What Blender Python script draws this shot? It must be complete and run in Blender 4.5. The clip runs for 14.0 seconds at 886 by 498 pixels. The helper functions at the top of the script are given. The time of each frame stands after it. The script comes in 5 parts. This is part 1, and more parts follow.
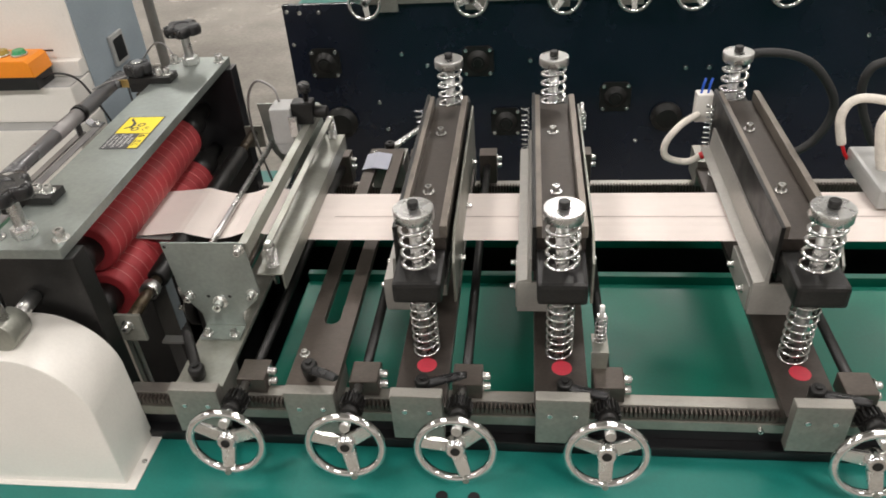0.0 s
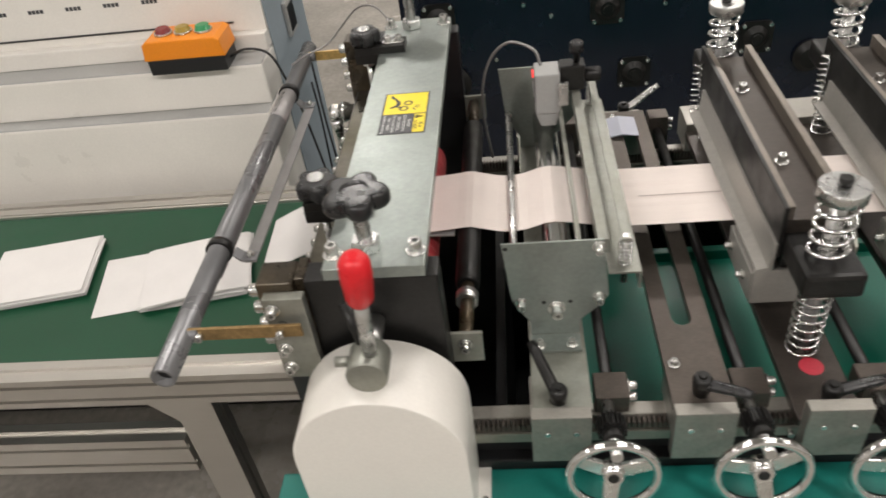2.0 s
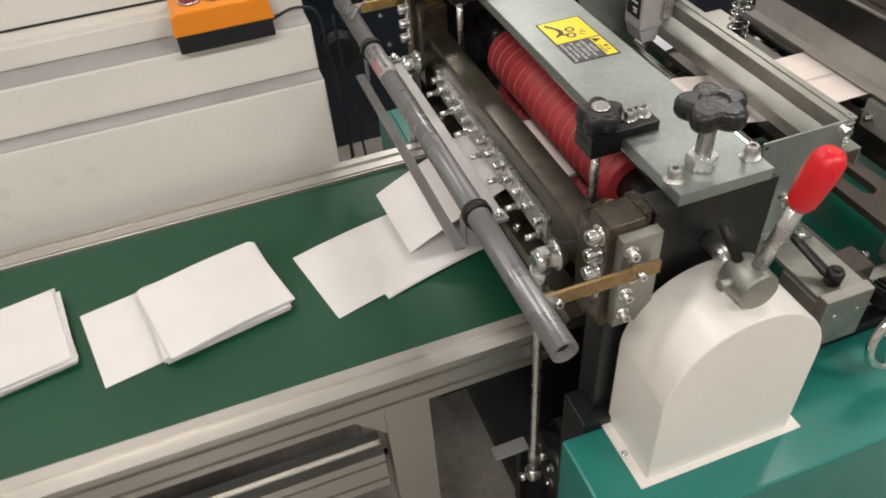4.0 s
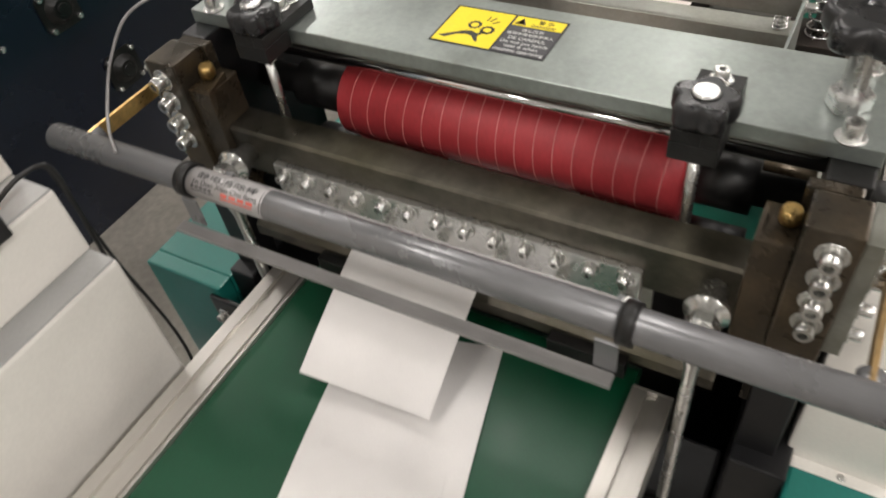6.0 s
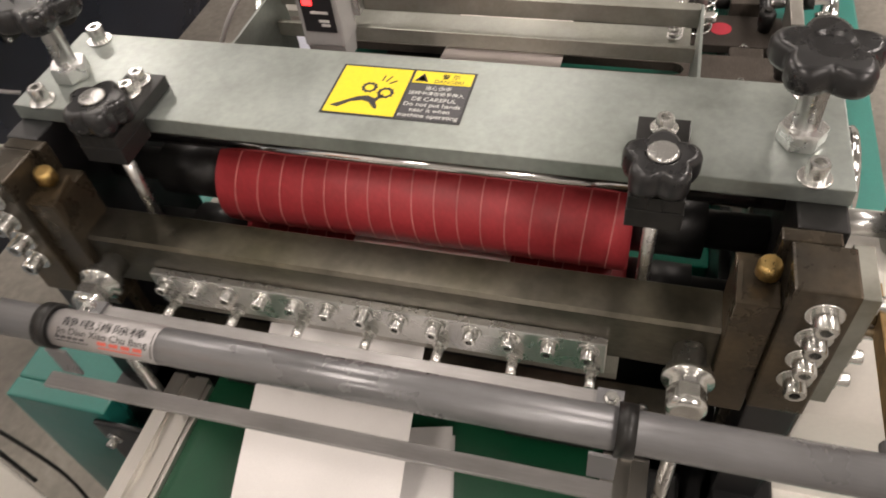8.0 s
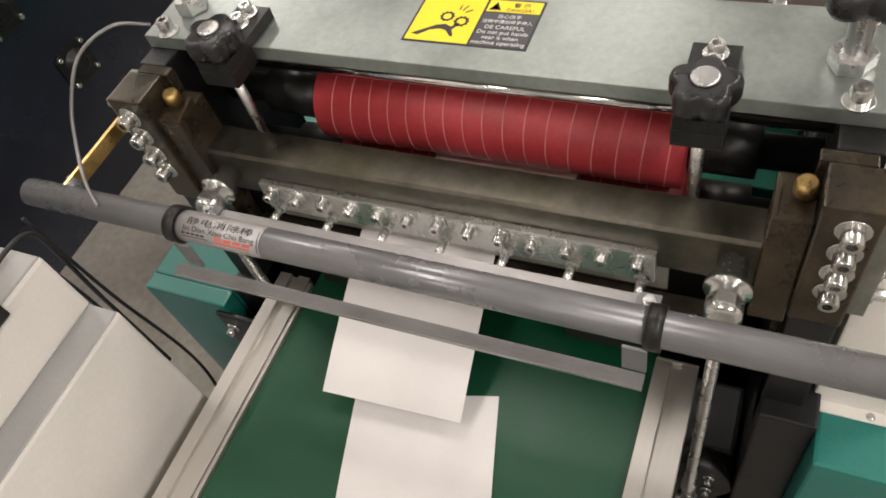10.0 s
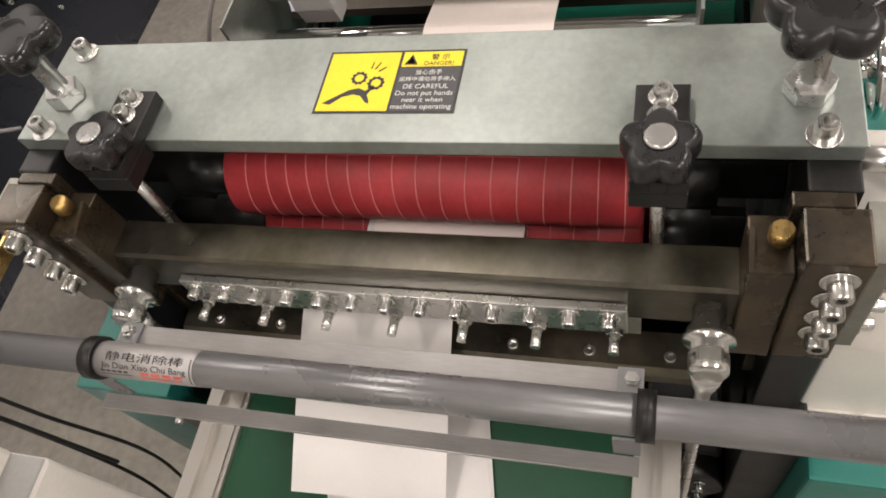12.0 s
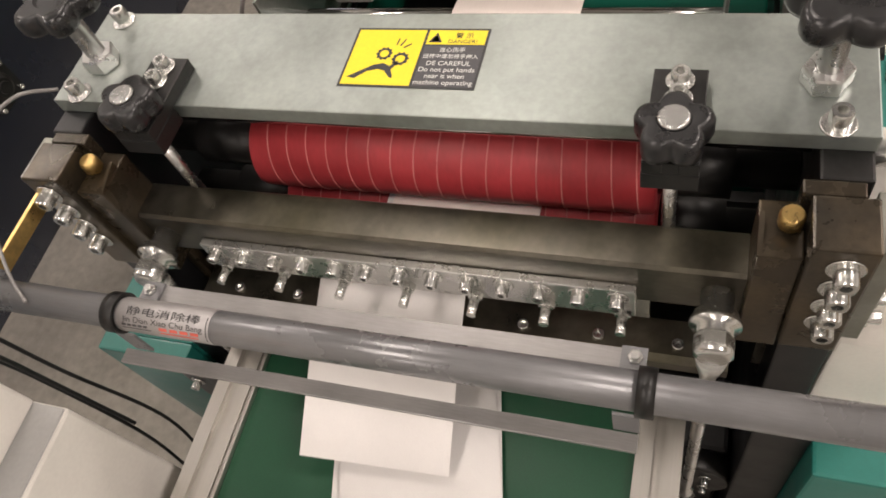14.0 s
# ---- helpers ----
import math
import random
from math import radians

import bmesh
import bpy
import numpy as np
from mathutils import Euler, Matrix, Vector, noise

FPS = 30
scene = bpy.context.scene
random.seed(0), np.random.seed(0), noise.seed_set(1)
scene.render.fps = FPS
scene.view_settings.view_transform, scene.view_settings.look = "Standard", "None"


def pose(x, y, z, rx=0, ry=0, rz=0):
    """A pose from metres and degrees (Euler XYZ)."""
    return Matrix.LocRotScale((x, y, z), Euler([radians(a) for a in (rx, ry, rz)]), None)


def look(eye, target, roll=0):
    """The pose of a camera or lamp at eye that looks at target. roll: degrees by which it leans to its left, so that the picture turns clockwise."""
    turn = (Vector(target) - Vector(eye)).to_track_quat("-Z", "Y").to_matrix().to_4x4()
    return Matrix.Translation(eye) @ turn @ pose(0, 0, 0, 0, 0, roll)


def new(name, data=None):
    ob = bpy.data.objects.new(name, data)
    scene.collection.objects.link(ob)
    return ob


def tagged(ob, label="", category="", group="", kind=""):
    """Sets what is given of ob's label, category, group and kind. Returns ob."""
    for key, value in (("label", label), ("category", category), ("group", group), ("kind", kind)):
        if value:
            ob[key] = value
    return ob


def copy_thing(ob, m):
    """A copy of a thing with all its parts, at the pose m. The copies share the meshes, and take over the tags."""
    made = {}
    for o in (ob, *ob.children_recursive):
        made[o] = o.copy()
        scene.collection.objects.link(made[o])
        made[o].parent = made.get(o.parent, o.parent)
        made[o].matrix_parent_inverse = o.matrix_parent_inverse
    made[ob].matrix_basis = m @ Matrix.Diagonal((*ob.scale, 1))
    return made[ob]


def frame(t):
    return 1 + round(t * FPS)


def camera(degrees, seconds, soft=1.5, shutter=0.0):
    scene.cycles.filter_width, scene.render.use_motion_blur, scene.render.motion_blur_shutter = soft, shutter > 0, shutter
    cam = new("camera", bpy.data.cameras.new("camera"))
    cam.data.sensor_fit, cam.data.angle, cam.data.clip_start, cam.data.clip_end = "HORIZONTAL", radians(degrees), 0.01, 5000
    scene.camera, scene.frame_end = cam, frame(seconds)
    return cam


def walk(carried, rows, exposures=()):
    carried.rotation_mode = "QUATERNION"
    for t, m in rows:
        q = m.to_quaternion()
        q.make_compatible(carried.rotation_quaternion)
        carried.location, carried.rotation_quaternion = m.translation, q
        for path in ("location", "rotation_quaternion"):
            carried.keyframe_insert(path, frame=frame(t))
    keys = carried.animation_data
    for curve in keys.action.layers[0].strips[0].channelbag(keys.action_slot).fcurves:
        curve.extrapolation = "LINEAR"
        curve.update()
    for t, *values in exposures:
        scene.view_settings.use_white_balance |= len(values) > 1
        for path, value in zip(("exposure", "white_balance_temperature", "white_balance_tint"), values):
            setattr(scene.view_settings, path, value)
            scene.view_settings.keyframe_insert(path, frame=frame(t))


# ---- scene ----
cam = camera(61.3, 14.0, soft=1.7, shutter=0.3)
PATH = [
    (0, (0.657, -1.069, 1.628), (0.429, 0.548, 0.473), -4.4),
    (0.5, (0.63, -1.075, 1.623), (0.315, 0.525, 0.465), -5.7),
    (1, (0.557, -1.074, 1.637), (0.163, 0.488, 0.452), -7.0),
    (1.5, (0.396, -1.022, 1.627), (0.051, 0.523, 0.404), -7.3),
    (2, (0.16, -0.935, 1.605), (-0.056, 0.611, 0.355), -8.1),
    (2.5, (0.019, -0.917, 1.609), (-0.146, 0.606, 0.324), -6.6),
    (3, (-0.164, -0.935, 1.615), (-0.195, 0.565, 0.293), -7.4),
    (3.2, (-0.23, -0.932, 1.617), (-0.185, 0.551, 0.275), -6.7),
    (5.3, (-0.642, -0.495, 1.505), (0.376, 0.534, 0.123), -7.1),
    (5.5, (-0.645, -0.458, 1.509), (0.418, 0.482, 0.099), -7.5),
    (6, (-0.556, -0.289, 1.473), (0.576, 0.504, 0.028), -9.1),
    (6.5, (-0.475, -0.212, 1.469), (0.706, 0.45, -0.003), -10.1),
    (7, (-0.437, -0.209, 1.451), (0.817, 0.261, -0.035), -7.3),
    (7.5, (-0.444, -0.191, 1.447), (0.858, 0.219, -0.014), -5.8),
    (8, (-0.459, -0.194, 1.469), (0.779, 0.277, -0.029), -8.2),
    (8.2, (-0.481, -0.213, 1.484), (0.708, 0.313, -0.036), -10.3),
    (10.5, (-0.497, -0.251, 1.513), (0.495, 0.47, -0.066), -18.4),
    (11, (-0.408, -0.197, 1.517), (0.626, 0.459, -0.063), -20.8),
    (11.5, (-0.376, -0.204, 1.524), (0.616, 0.365, -0.117), -23.0),
    (12, (-0.385, -0.213, 1.519), (0.562, 0.347, -0.151), -23.4),
    (12.5, (-0.387, -0.217, 1.516), (0.545, 0.352, -0.159), -23.7),
    (13, (-0.39, -0.221, 1.519), (0.538, 0.359, -0.155), -24.0),
    (13.5, (-0.393, -0.227, 1.517), (0.533, 0.363, -0.154), -23.9),
    (14, (-0.405, -0.226, 1.518), (0.523, 0.396, -0.141), -23.2),
]
walk(cam, [(t, look(eye, target, roll)) for t, eye, target, roll in PATH], exposures=[(0, -0.05, 6450, 10), (1, -0.1, 6450, 10), (3, -0.15, 6600, 10), (5.5, -0.12, 6450, 10), (6.5, -0.05, 6550, 10), (7.5, 0.0, 6950, 15), (8.5, 0.0, 6950, 15), (10.5, 0.0, 6650, 12), (12.5, 0.0, 6900, 15), (14, 0.0, 7000, 16)])

# ---- light: an assumed closed factory hall with added, unseen rows of ceiling panels ----
world = bpy.data.worlds.new("hall_air")
scene.world = world
world.use_nodes = True
world.node_tree.nodes["Background"].inputs[0].default_value = (0.9, 0.95, 1.0, 1)
world.node_tree.nodes["Background"].inputs[1].default_value = 0.05
HALL = (-7.0, 8.0, -6.0, 8.0, 4.3)
LAMPS = [(x, y) for y in (-2.9, 0.9, 4.7) for x in (-4.6, -1.5, 1.6, 4.7)]


# ---- materials ----
def material(name, colour, rough=0.5, metal=0.0, grain=(300.0, 0.08), stain=(9.0, 0.12), bump=0.0, coat=0.0,
             stretch=(1, 1, 1), rough_vary=0.12, tint=None, emit=None, pieces=0.0):
    """A surface with fine grain and broad stains; stretch draws the grain out along an axis."""
    m = bpy.data.materials.new(name)
    m.use_nodes = True
    n, l = m.node_tree.nodes, m.node_tree.links
    b = n["Principled BSDF"]
    co = n.new("ShaderNodeTexCoord")
    mp = n.new("ShaderNodeMapping")
    mp.inputs["Scale"].default_value = stretch
    l.new(co.outputs["Object"], mp.inputs[0])
    fine, broad = n.new("ShaderNodeTexNoise"), n.new("ShaderNodeTexNoise")
    fine.inputs["Scale"].default_value, fine.inputs["Detail"].default_value = grain[0], 3
    broad.inputs["Scale"].default_value, broad.inputs["Detail"].default_value = stain[0], 5
    broad.inputs["Roughness"].default_value = 0.62
    l.new(mp.outputs[0], fine.inputs[0])
    l.new(co.outputs["Object"], broad.inputs[0])

    def ranged(socket, low, high):
        r = n.new("ShaderNodeMapRange")
        r.inputs[1].default_value, r.inputs[2].default_value = 0.28, 0.72
        r.inputs[3].default_value, r.inputs[4].default_value = low, high
        l.new(socket, r.inputs[0])
        return r.outputs[0]

    mul = n.new("ShaderNodeMath")
    mul.operation = "MULTIPLY"
    l.new(ranged(fine.outputs[0], 1 - grain[1], 1 + grain[1]), mul.inputs[0])
    l.new(ranged(broad.outputs[0], 1 - stain[1], 1 + stain[1]), mul.inputs[1])
    value = mul.outputs[0]
    if pieces:
        info = n.new("ShaderNodeObjectInfo")
        m2 = n.new("ShaderNodeMath")
        m2.operation = "MULTIPLY_ADD"
        l.new(info.outputs["Random"], m2.inputs[0])
        m2.inputs[1].default_value, m2.inputs[2].default_value = pieces, 1 - pieces / 2
        m3 = n.new("ShaderNodeMath")
        m3.operation = "MULTIPLY"
        l.new(value, m3.inputs[0])
        l.new(m2.outputs[0], m3.inputs[1])
        value = m3.outputs[0]
    mix = n.new("ShaderNodeVectorMath")
    mix.operation = "SCALE"
    if tint:
        ramp = n.new("ShaderNodeMix")
        ramp.data_type = "RGBA"
        ramp.inputs[6].default_value, ramp.inputs[7].default_value = (*colour, 1), (*tint, 1)
        big = n.new("ShaderNodeTexNoise")
        big.inputs["Scale"].default_value, big.inputs["Detail"].default_value = stain[0] * 0.7, 6
        l.new(co.outputs["Object"], big.inputs[0])
        l.new(ranged(big.outputs[0], 0, 1), ramp.inputs[0])
        l.new(ramp.outputs[2], mix.inputs[0])
    else:
        mix.inputs[0].default_value = colour
    l.new(value, mix.inputs["Scale"])
    l.new(mix.outputs[0], b.inputs["Base Color"])
    b.inputs["Metallic"].default_value = metal
    l.new(ranged(broad.outputs[0], max(0.02, rough - rough_vary), min(1, rough + rough_vary)), b.inputs["Roughness"])
    b.inputs["Coat Weight"].default_value = coat
    b.inputs["Coat Roughness"].default_value = 0.12
    if bump:
        bp = n.new("ShaderNodeBump")
        bp.inputs["Strength"].default_value, bp.inputs["Distance"].default_value = bump, 0.0006
        l.new(fine.outputs[0], bp.inputs["Height"])
        l.new(bp.outputs[0], b.inputs["Normal"])
    if emit:
        b.inputs["Emission Color"].default_value, b.inputs["Emission Strength"].default_value = (*emit[:3], 1), emit[3]
    return m


ZINC = material("zinc_plate", (0.34, 0.375, 0.355), 0.36, 0.75, (160, 0.05), (10, 0.20), 0.04, tint=(0.27, 0.295, 0.27), rough_vary=0.10)
ZINC_PART = material("zinc_part", (0.31, 0.315, 0.285), 0.40, 0.65, (200, 0.06), (22, 0.18), 0.05, tint=(0.26, 0.26, 0.22))
STEEL = material("bright_steel", (0.62, 0.62, 0.61), 0.28, 0.95, (260, 0.05), (30, 0.08), 0.0, rough_vary=0.04)
CHROME = material("chrome", (0.78, 0.78, 0.78), 0.10, 1.0, (200, 0.03), (25, 0.05), rough_vary=0.05)
SPOKE = material("cast_aluminium", (0.78, 0.78, 0.76), 0.24, 0.95, (200, 0.06), (30, 0.1), 0.05)
SCREW = material("screw_steel", (0.66, 0.66, 0.64), 0.25, 0.95, (300, 0.05), (40, 0.08), rough_vary=0.05, pieces=0.25)
GROUND = material("ground_steel", (0.33, 0.315, 0.285), 0.42, 0.7, (150, 0.10), (16, 0.14), 0.1, stretch=(1, 12, 1))
DARKSTEEL = material("dark_oiled_steel", (0.040, 0.036, 0.030), 0.30, 0.5, (220, 0.15), (18, 0.45), 0.1, tint=(0.085, 0.062, 0.036))
# blotches are smudges plus brown-green reflections painted into the colour
BEAMSTEEL = material("worn_reflecting_beam_steel", (0.125, 0.113, 0.096), 0.36, 0.8, (120, 0.10), (11, 0.60), 0.1, stretch=(1, 1, 3), tint=(0.070, 0.064, 0.042), rough_vary=0.14)
BROWNSTEEL = material("rolled_flat_bar", (0.100, 0.084, 0.072), 0.45, 0.6, (140, 0.14), (20, 0.25), 0.1, stretch=(1, 6, 1))
DARKBAR = material("dark_oily_bar", (0.060, 0.050, 0.043), 0.42, 0.5, (140, 0.16), (20, 0.30), 0.1, stretch=(1, 6, 1))
WORNBAR = material("worn_brown_bar", (0.20, 0.175, 0.15), 0.40, 0.65, (150, 0.12), (22, 0.30), 0.1, stretch=(1, 6, 1))
BLACK = material("black_paint", (0.008, 0.008, 0.009), 0.40, 0.0, (200, 0.2), (8, 0.3), 0.05)
BLACKOX = material("black_oxide", (0.014, 0.0135, 0.013), 0.4, 0.3, (240, 0.25), (30, 0.3), 0.08)
PANEL = material("navy_black_panel", (0.008, 0.011, 0.022), 0.26, 0.0, (90, 0.2), (2.5, 0.35), 0.03, coat=0.2)
PLASTIC = material("black_plastic", (0.016, 0.016, 0.017), 0.30, 0.0, (300, 0.15), (40, 0.2), 0.05)
RUBBER = material("black_rubber", (0.018, 0.018, 0.018), 0.6, 0.0, (300, 0.2), (30, 0.2), 0.1)
RED = material("red_roller_rubber", (0.34, 0.030, 0.036), 0.52, 0.0, (260, 0.10), (24, 0.18), 0.15)
SEAM = material("pale_seam", (0.50, 0.16, 0.15), 0.6, 0.0, (300, 0.1), (60, 0.2))
REDPLASTIC = material("red_grip", (0.68, 0.012, 0.02), 0.34, 0.0, (200, 0.05), (30, 0.08))
BRASS = material("brass", (0.62, 0.42, 0.16), 0.34, 0.9, (200, 0.12), (60, 0.25))
BROWNBRASS = material("tarnished_brass", (0.30, 0.20, 0.09), 0.5, 0.7, (160, 0.15), (40, 0.25))
TEAL = material("teal_enamel", (0.010, 0.175, 0.145), 0.42, 0.0, (260, 0.05), (5, 0.10), 0.12, coat=0.15)
GREENTRAY = material("green_enamel_tray", (0.001, 0.150, 0.098), 0.42, 0.0, (200, 0.06), (5, 0.15), 0.05, coat=0.0)
BELT = material("green_belt", (0.001, 0.054, 0.022), 0.42, 0.0, (700, 0.10), (5, 0.15), 0.06)
WHITE = material("cream_enamel", (0.78, 0.75, 0.70), 0.36, 0.0, (240, 0.025), (5, 0.04), 0.10, coat=0.15)
GREYPAINT = material("grey_enamel", (0.36, 0.36, 0.35), 0.42, 0.0, (240, 0.04), (6, 0.06), 0.05)
# cream enamel as it looks on the shaded side, bluish shade in the colour
SIDESHADE = material("shaded_side_enamel", (0.30, 0.35, 0.39), 0.45, 0.0, (240, 0.04), (5, 0.10), 0.05)
ALU = material("anodised_aluminium", (0.54, 0.52, 0.485), 0.36, 0.93, (180, 0.03), (5, 0.05), 0.0, stretch=(0.1, 4, 4), rough_vary=0.03)
SLOT = material("slot_shadow_grey", (0.30, 0.29, 0.27), 0.5, 0.6, (180, 0.08), (14, 0.15))
GREYTUBE = material("grey_tube", (0.18, 0.18, 0.185), 0.32, 0.35, (240, 0.06), (14, 0.12), 0.05, stretch=(4, 0.3, 4))
GREYSTRIP = material("grey_strip", (0.27, 0.26, 0.255), 0.4, 0.4, (200, 0.08), (18, 0.15), stretch=(4, 0.3, 4))
PAPER = material("white_nonwoven", (0.68, 0.66, 0.645), 0.85, 0.0, (900, 0.03), (16, 0.04), 0.2, pieces=0.05)
WEBPAPER = material("running_nonwoven", (0.78, 0.70, 0.655), 0.85, 0.0, (500, 0.03), (12, 0.05), 0.2, stretch=(0.05, 3, 1))
ORANGE = material("orange_plastic", (0.86, 0.27, 0.012), 0.38, 0.0, (260, 0.04), (9, 0.06))
YELLOW = material("yellow_print", (0.84, 0.66, 0.02), 0.42, 0.0, (300, 0.03), (30, 0.05))
INK = material("black_print", (0.022, 0.022, 0.024), 0.42, 0.0, (300, 0.1), (30, 0.15))
INKGREY = material("dark_grey_print", (0.055, 0.055, 0.06), 0.42, 0.0, (300, 0.1), (30, 0.1))
WHITEINK = material("pale_print", (0.62, 0.62, 0.6), 0.5)
REDINK = material("red_print", (0.62, 0.12, 0.09), 0.5)
LABEL = material("silver_label", (0.36, 0.345, 0.34), 0.4, 0.3, (300, 0.04), (40, 0.06))
SLEEVE = material("white_sleeve", (0.72, 0.67, 0.60), 0.75, 0.0, (500, 0.1), (60, 0.12), 0.4)
FLOOR = material("polished_concrete", (0.34, 0.315, 0.28), 0.22, 0.0, (45, 0.12), (1.6, 0.32), 0.15, tint=(0.17, 0.155, 0.135))
WALL = material("hall_wall_paint", (0.62, 0.61, 0.58), 0.7, 0.0, (60, 0.05), (1.0, 0.08))
CEIL = material("hall_ceiling", (0.55, 0.55, 0.54), 0.8, 0.0, (40, 0.06), (1.0, 0.08))
GLOW = material("lamp_diffuser", (0.9, 0.9, 0.88), 0.5, emit=(1.0, 0.94, 0.86, 6.0))
LED = material("red_led", (0.7, 0.02, 0.02), 0.3, emit=(1.0, 0.03, 0.03, 5.0))
GREENPLASTIC = material("green_button_plastic", (0.03, 0.26, 0.09), 0.3)
DARKRED = material("dark_red_button", (0.22, 0.03, 0.03), 0.3)
OLIVE = material("olive_yellow_button", (0.32, 0.22, 0.03), 0.3)
REDSTICK = material("red_sticker", (0.44, 0.03, 0.05), 0.45, 0.0, (300, 0.08), (50, 0.12))
PALEALU = material("pale_aluminium", (0.40, 0.385, 0.355), 0.45, 0.45, (180, 0.05), (18, 0.12), 0.05)
CLEAR = bpy.data.materials.new("clear_plastic_tag")
CLEAR.use_nodes = True
CLEAR.node_tree.nodes["Principled BSDF"].inputs["Base Color"].default_value = (0.62, 0.64, 0.74, 1)
CLEAR.node_tree.nodes["Principled BSDF"].inputs["Roughness"].default_value = 0.3
CLEAR.node_tree.nodes["Principled BSDF"].inputs["Transmission Weight"].default_value = 0.35


# ---- mesh building ----
def box(bm, x0, x1, y0, y1, z0, z1, bevel=0.0, turn=None):
    vs = [bm.verts.new((x, y, z)) for x in (x0, x1) for y in (y0, y1) for z in (z0, z1)]
    fs = [bm.faces.new([vs[i] for i in q]) for q in
          ((0, 1, 3, 2), (4, 6, 7, 5), (0, 4, 5, 1), (2, 3, 7, 6), (0, 2, 6, 4), (1, 5, 7, 3))]
    if turn is not None:
        mid = Vector(((x0 + x1) / 2, (y0 + y1) / 2, (z0 + z1) / 2))
        for v in vs:
            v.co = turn.to_3x3() @ (v.co - mid) + mid
    if bevel:
        es = list({e for f in fs for e in f.edges})
        bmesh.ops.bevel(bm, geom=es, offset=bevel, segments=2, affect="EDGES", profile=0.6)
    return bm


def ring_frame(d):
    d = d.normalized()
    a = Vector((0, 0, 1)) if abs(d.z) < 0.9 else Vector((1, 0, 0))
    u = d.cross(a).normalized()
    return u, d.cross(u)


def lathe(bm, p0, p1, profile, seg=20, caps=True):
    """A turned solid on the axis from p0 to p1: profile of (share of the way, radius)."""
    p0, p1 = Vector(p0), Vector(p1)
    u, v = ring_frame(p1 - p0)
    rings = []
    for s, r in profile:
        c = p0.lerp(p1, s)
        rings.append([bm.verts.new(c + r * (math.cos(2 * math.pi * k / seg) * u + math.sin(2 * math.pi * k / seg) * v)) for k in range(seg)])
    for a, b in zip(rings, rings[1:]):
        for k in range(seg):
            f = bm.faces.new((a[k], a[(k + 1) % seg], b[(k + 1) % seg], b[k]))
            f.smooth = seg > 8
    if caps:
        bm.faces.new(rings[0][::-1])
        bm.faces.new(rings[-1])
    return bm


def cyl(bm, p0, p1, r, seg=20, r2=None, chamfer=0.0):
    r2 = r if r2 is None else r2
    n = (Vector(p1) - Vector(p0)).length
    c = min(0.45, chamfer / n) if n else 0
    prof = [(0, r - chamfer), (c, r), (1 - c, r2), (1, r2 - chamfer)] if chamfer else [(0, r), (1, r2)]
    return lathe(bm, p0, p1, prof, seg)


def pipe(bm, p0, p1, r_out, r_in, seg=24):
    """A hollow tube."""
    p0, p1 = Vector(p0), Vector(p1)
    u, v = ring_frame(p1 - p0)
    loops = []
    for p, r in ((p0, r_out), (p1, r_out), (p1, r_in), (p0, r_in)):
        loops.append([bm.verts.new(p + r * (math.cos(2 * math.pi * k / seg) * u + math.sin(2 * math.pi * k / seg) * v)) for k in range(seg)])
    for i in range(4):
        a, b = loops[i], loops[(i + 1) % 4]
        for k in range(seg):
            f = bm.faces.new((a[k], a[(k + 1) % seg], b[(k + 1) % seg], b[k]))
            f.smooth = i in (0, 2)
    return bm


def sweep(bm, pts, r, seg=8, closed=False):
    """A round wire through points."""
    pts = [Vector(p) for p in pts]
    n = len(pts)
    rings, u = [], None
    for i, p in enumerate(pts):
        d = (pts[(i + 1) % n] - pts[i - 1]) if closed or 0 < i < n - 1 else (pts[1] - pts[0] if i == 0 else pts[-1] - pts[-2])
        d = d.normalized()
        if u is None:
            u, _ = ring_frame(d)
        u = (u - d * u.dot(d)).normalized()
        w = d.cross(u)
        rings.append([bm.verts.new(p + r * (math.cos(2 * math.pi * k / seg) * u + math.sin(2 * math.pi * k / seg) * w)) for k in range(seg)])
    for i in range(n if closed else n - 1):
        a, b = rings[i], rings[(i + 1) % n]
        for k in range(seg):
            f = bm.faces.new((a[k], a[(k + 1) % seg], b[(k + 1) % seg], b[k]))
            f.smooth = True
    if not closed:
        bm.faces.new(rings[0][::-1])
        bm.faces.new(rings[-1])
    return bm


def curve_points(ctrl, steps=10):
    """A smooth line through control points (Catmull-Rom)."""
    c = [Vector(p) for p in ctrl]
    c = [2 * c[0] - c[1]] + c + [2 * c[-1] - c[-2]]
    out = []
    for i in range(1, len(c) - 2):
        for k in range(steps):
            t = k / steps
            a, b, d, e = c[i - 1], c[i], c[i + 1], c[i + 2]
            out.append(0.5 * (2 * b + (d - a) * t + (2 * a - 5 * b + 4 * d - e) * t * t + (3 * b - a - 3 * d + e) * t ** 3))
    out.append(c[-2])
    return out


def spring(bm, x, y, z0, z1, r, wire, turns, seg=18):
    pts = []
    for k in range(int(turns * seg) + 1):
        a = 2 * math.pi * k / seg
        s = k / (turns * seg)
        s = min(max((s - 0.06) / 0.88, 0), 1)
        pts.append((x + r * math.cos(a), y + r * math.sin(a), z0 + wire + (z1 - z0 - 2 * wire) * s + 0.0006 * (k / seg if s in (0, 1) else 0)))
    return sweep(bm, pts, wire, 7)


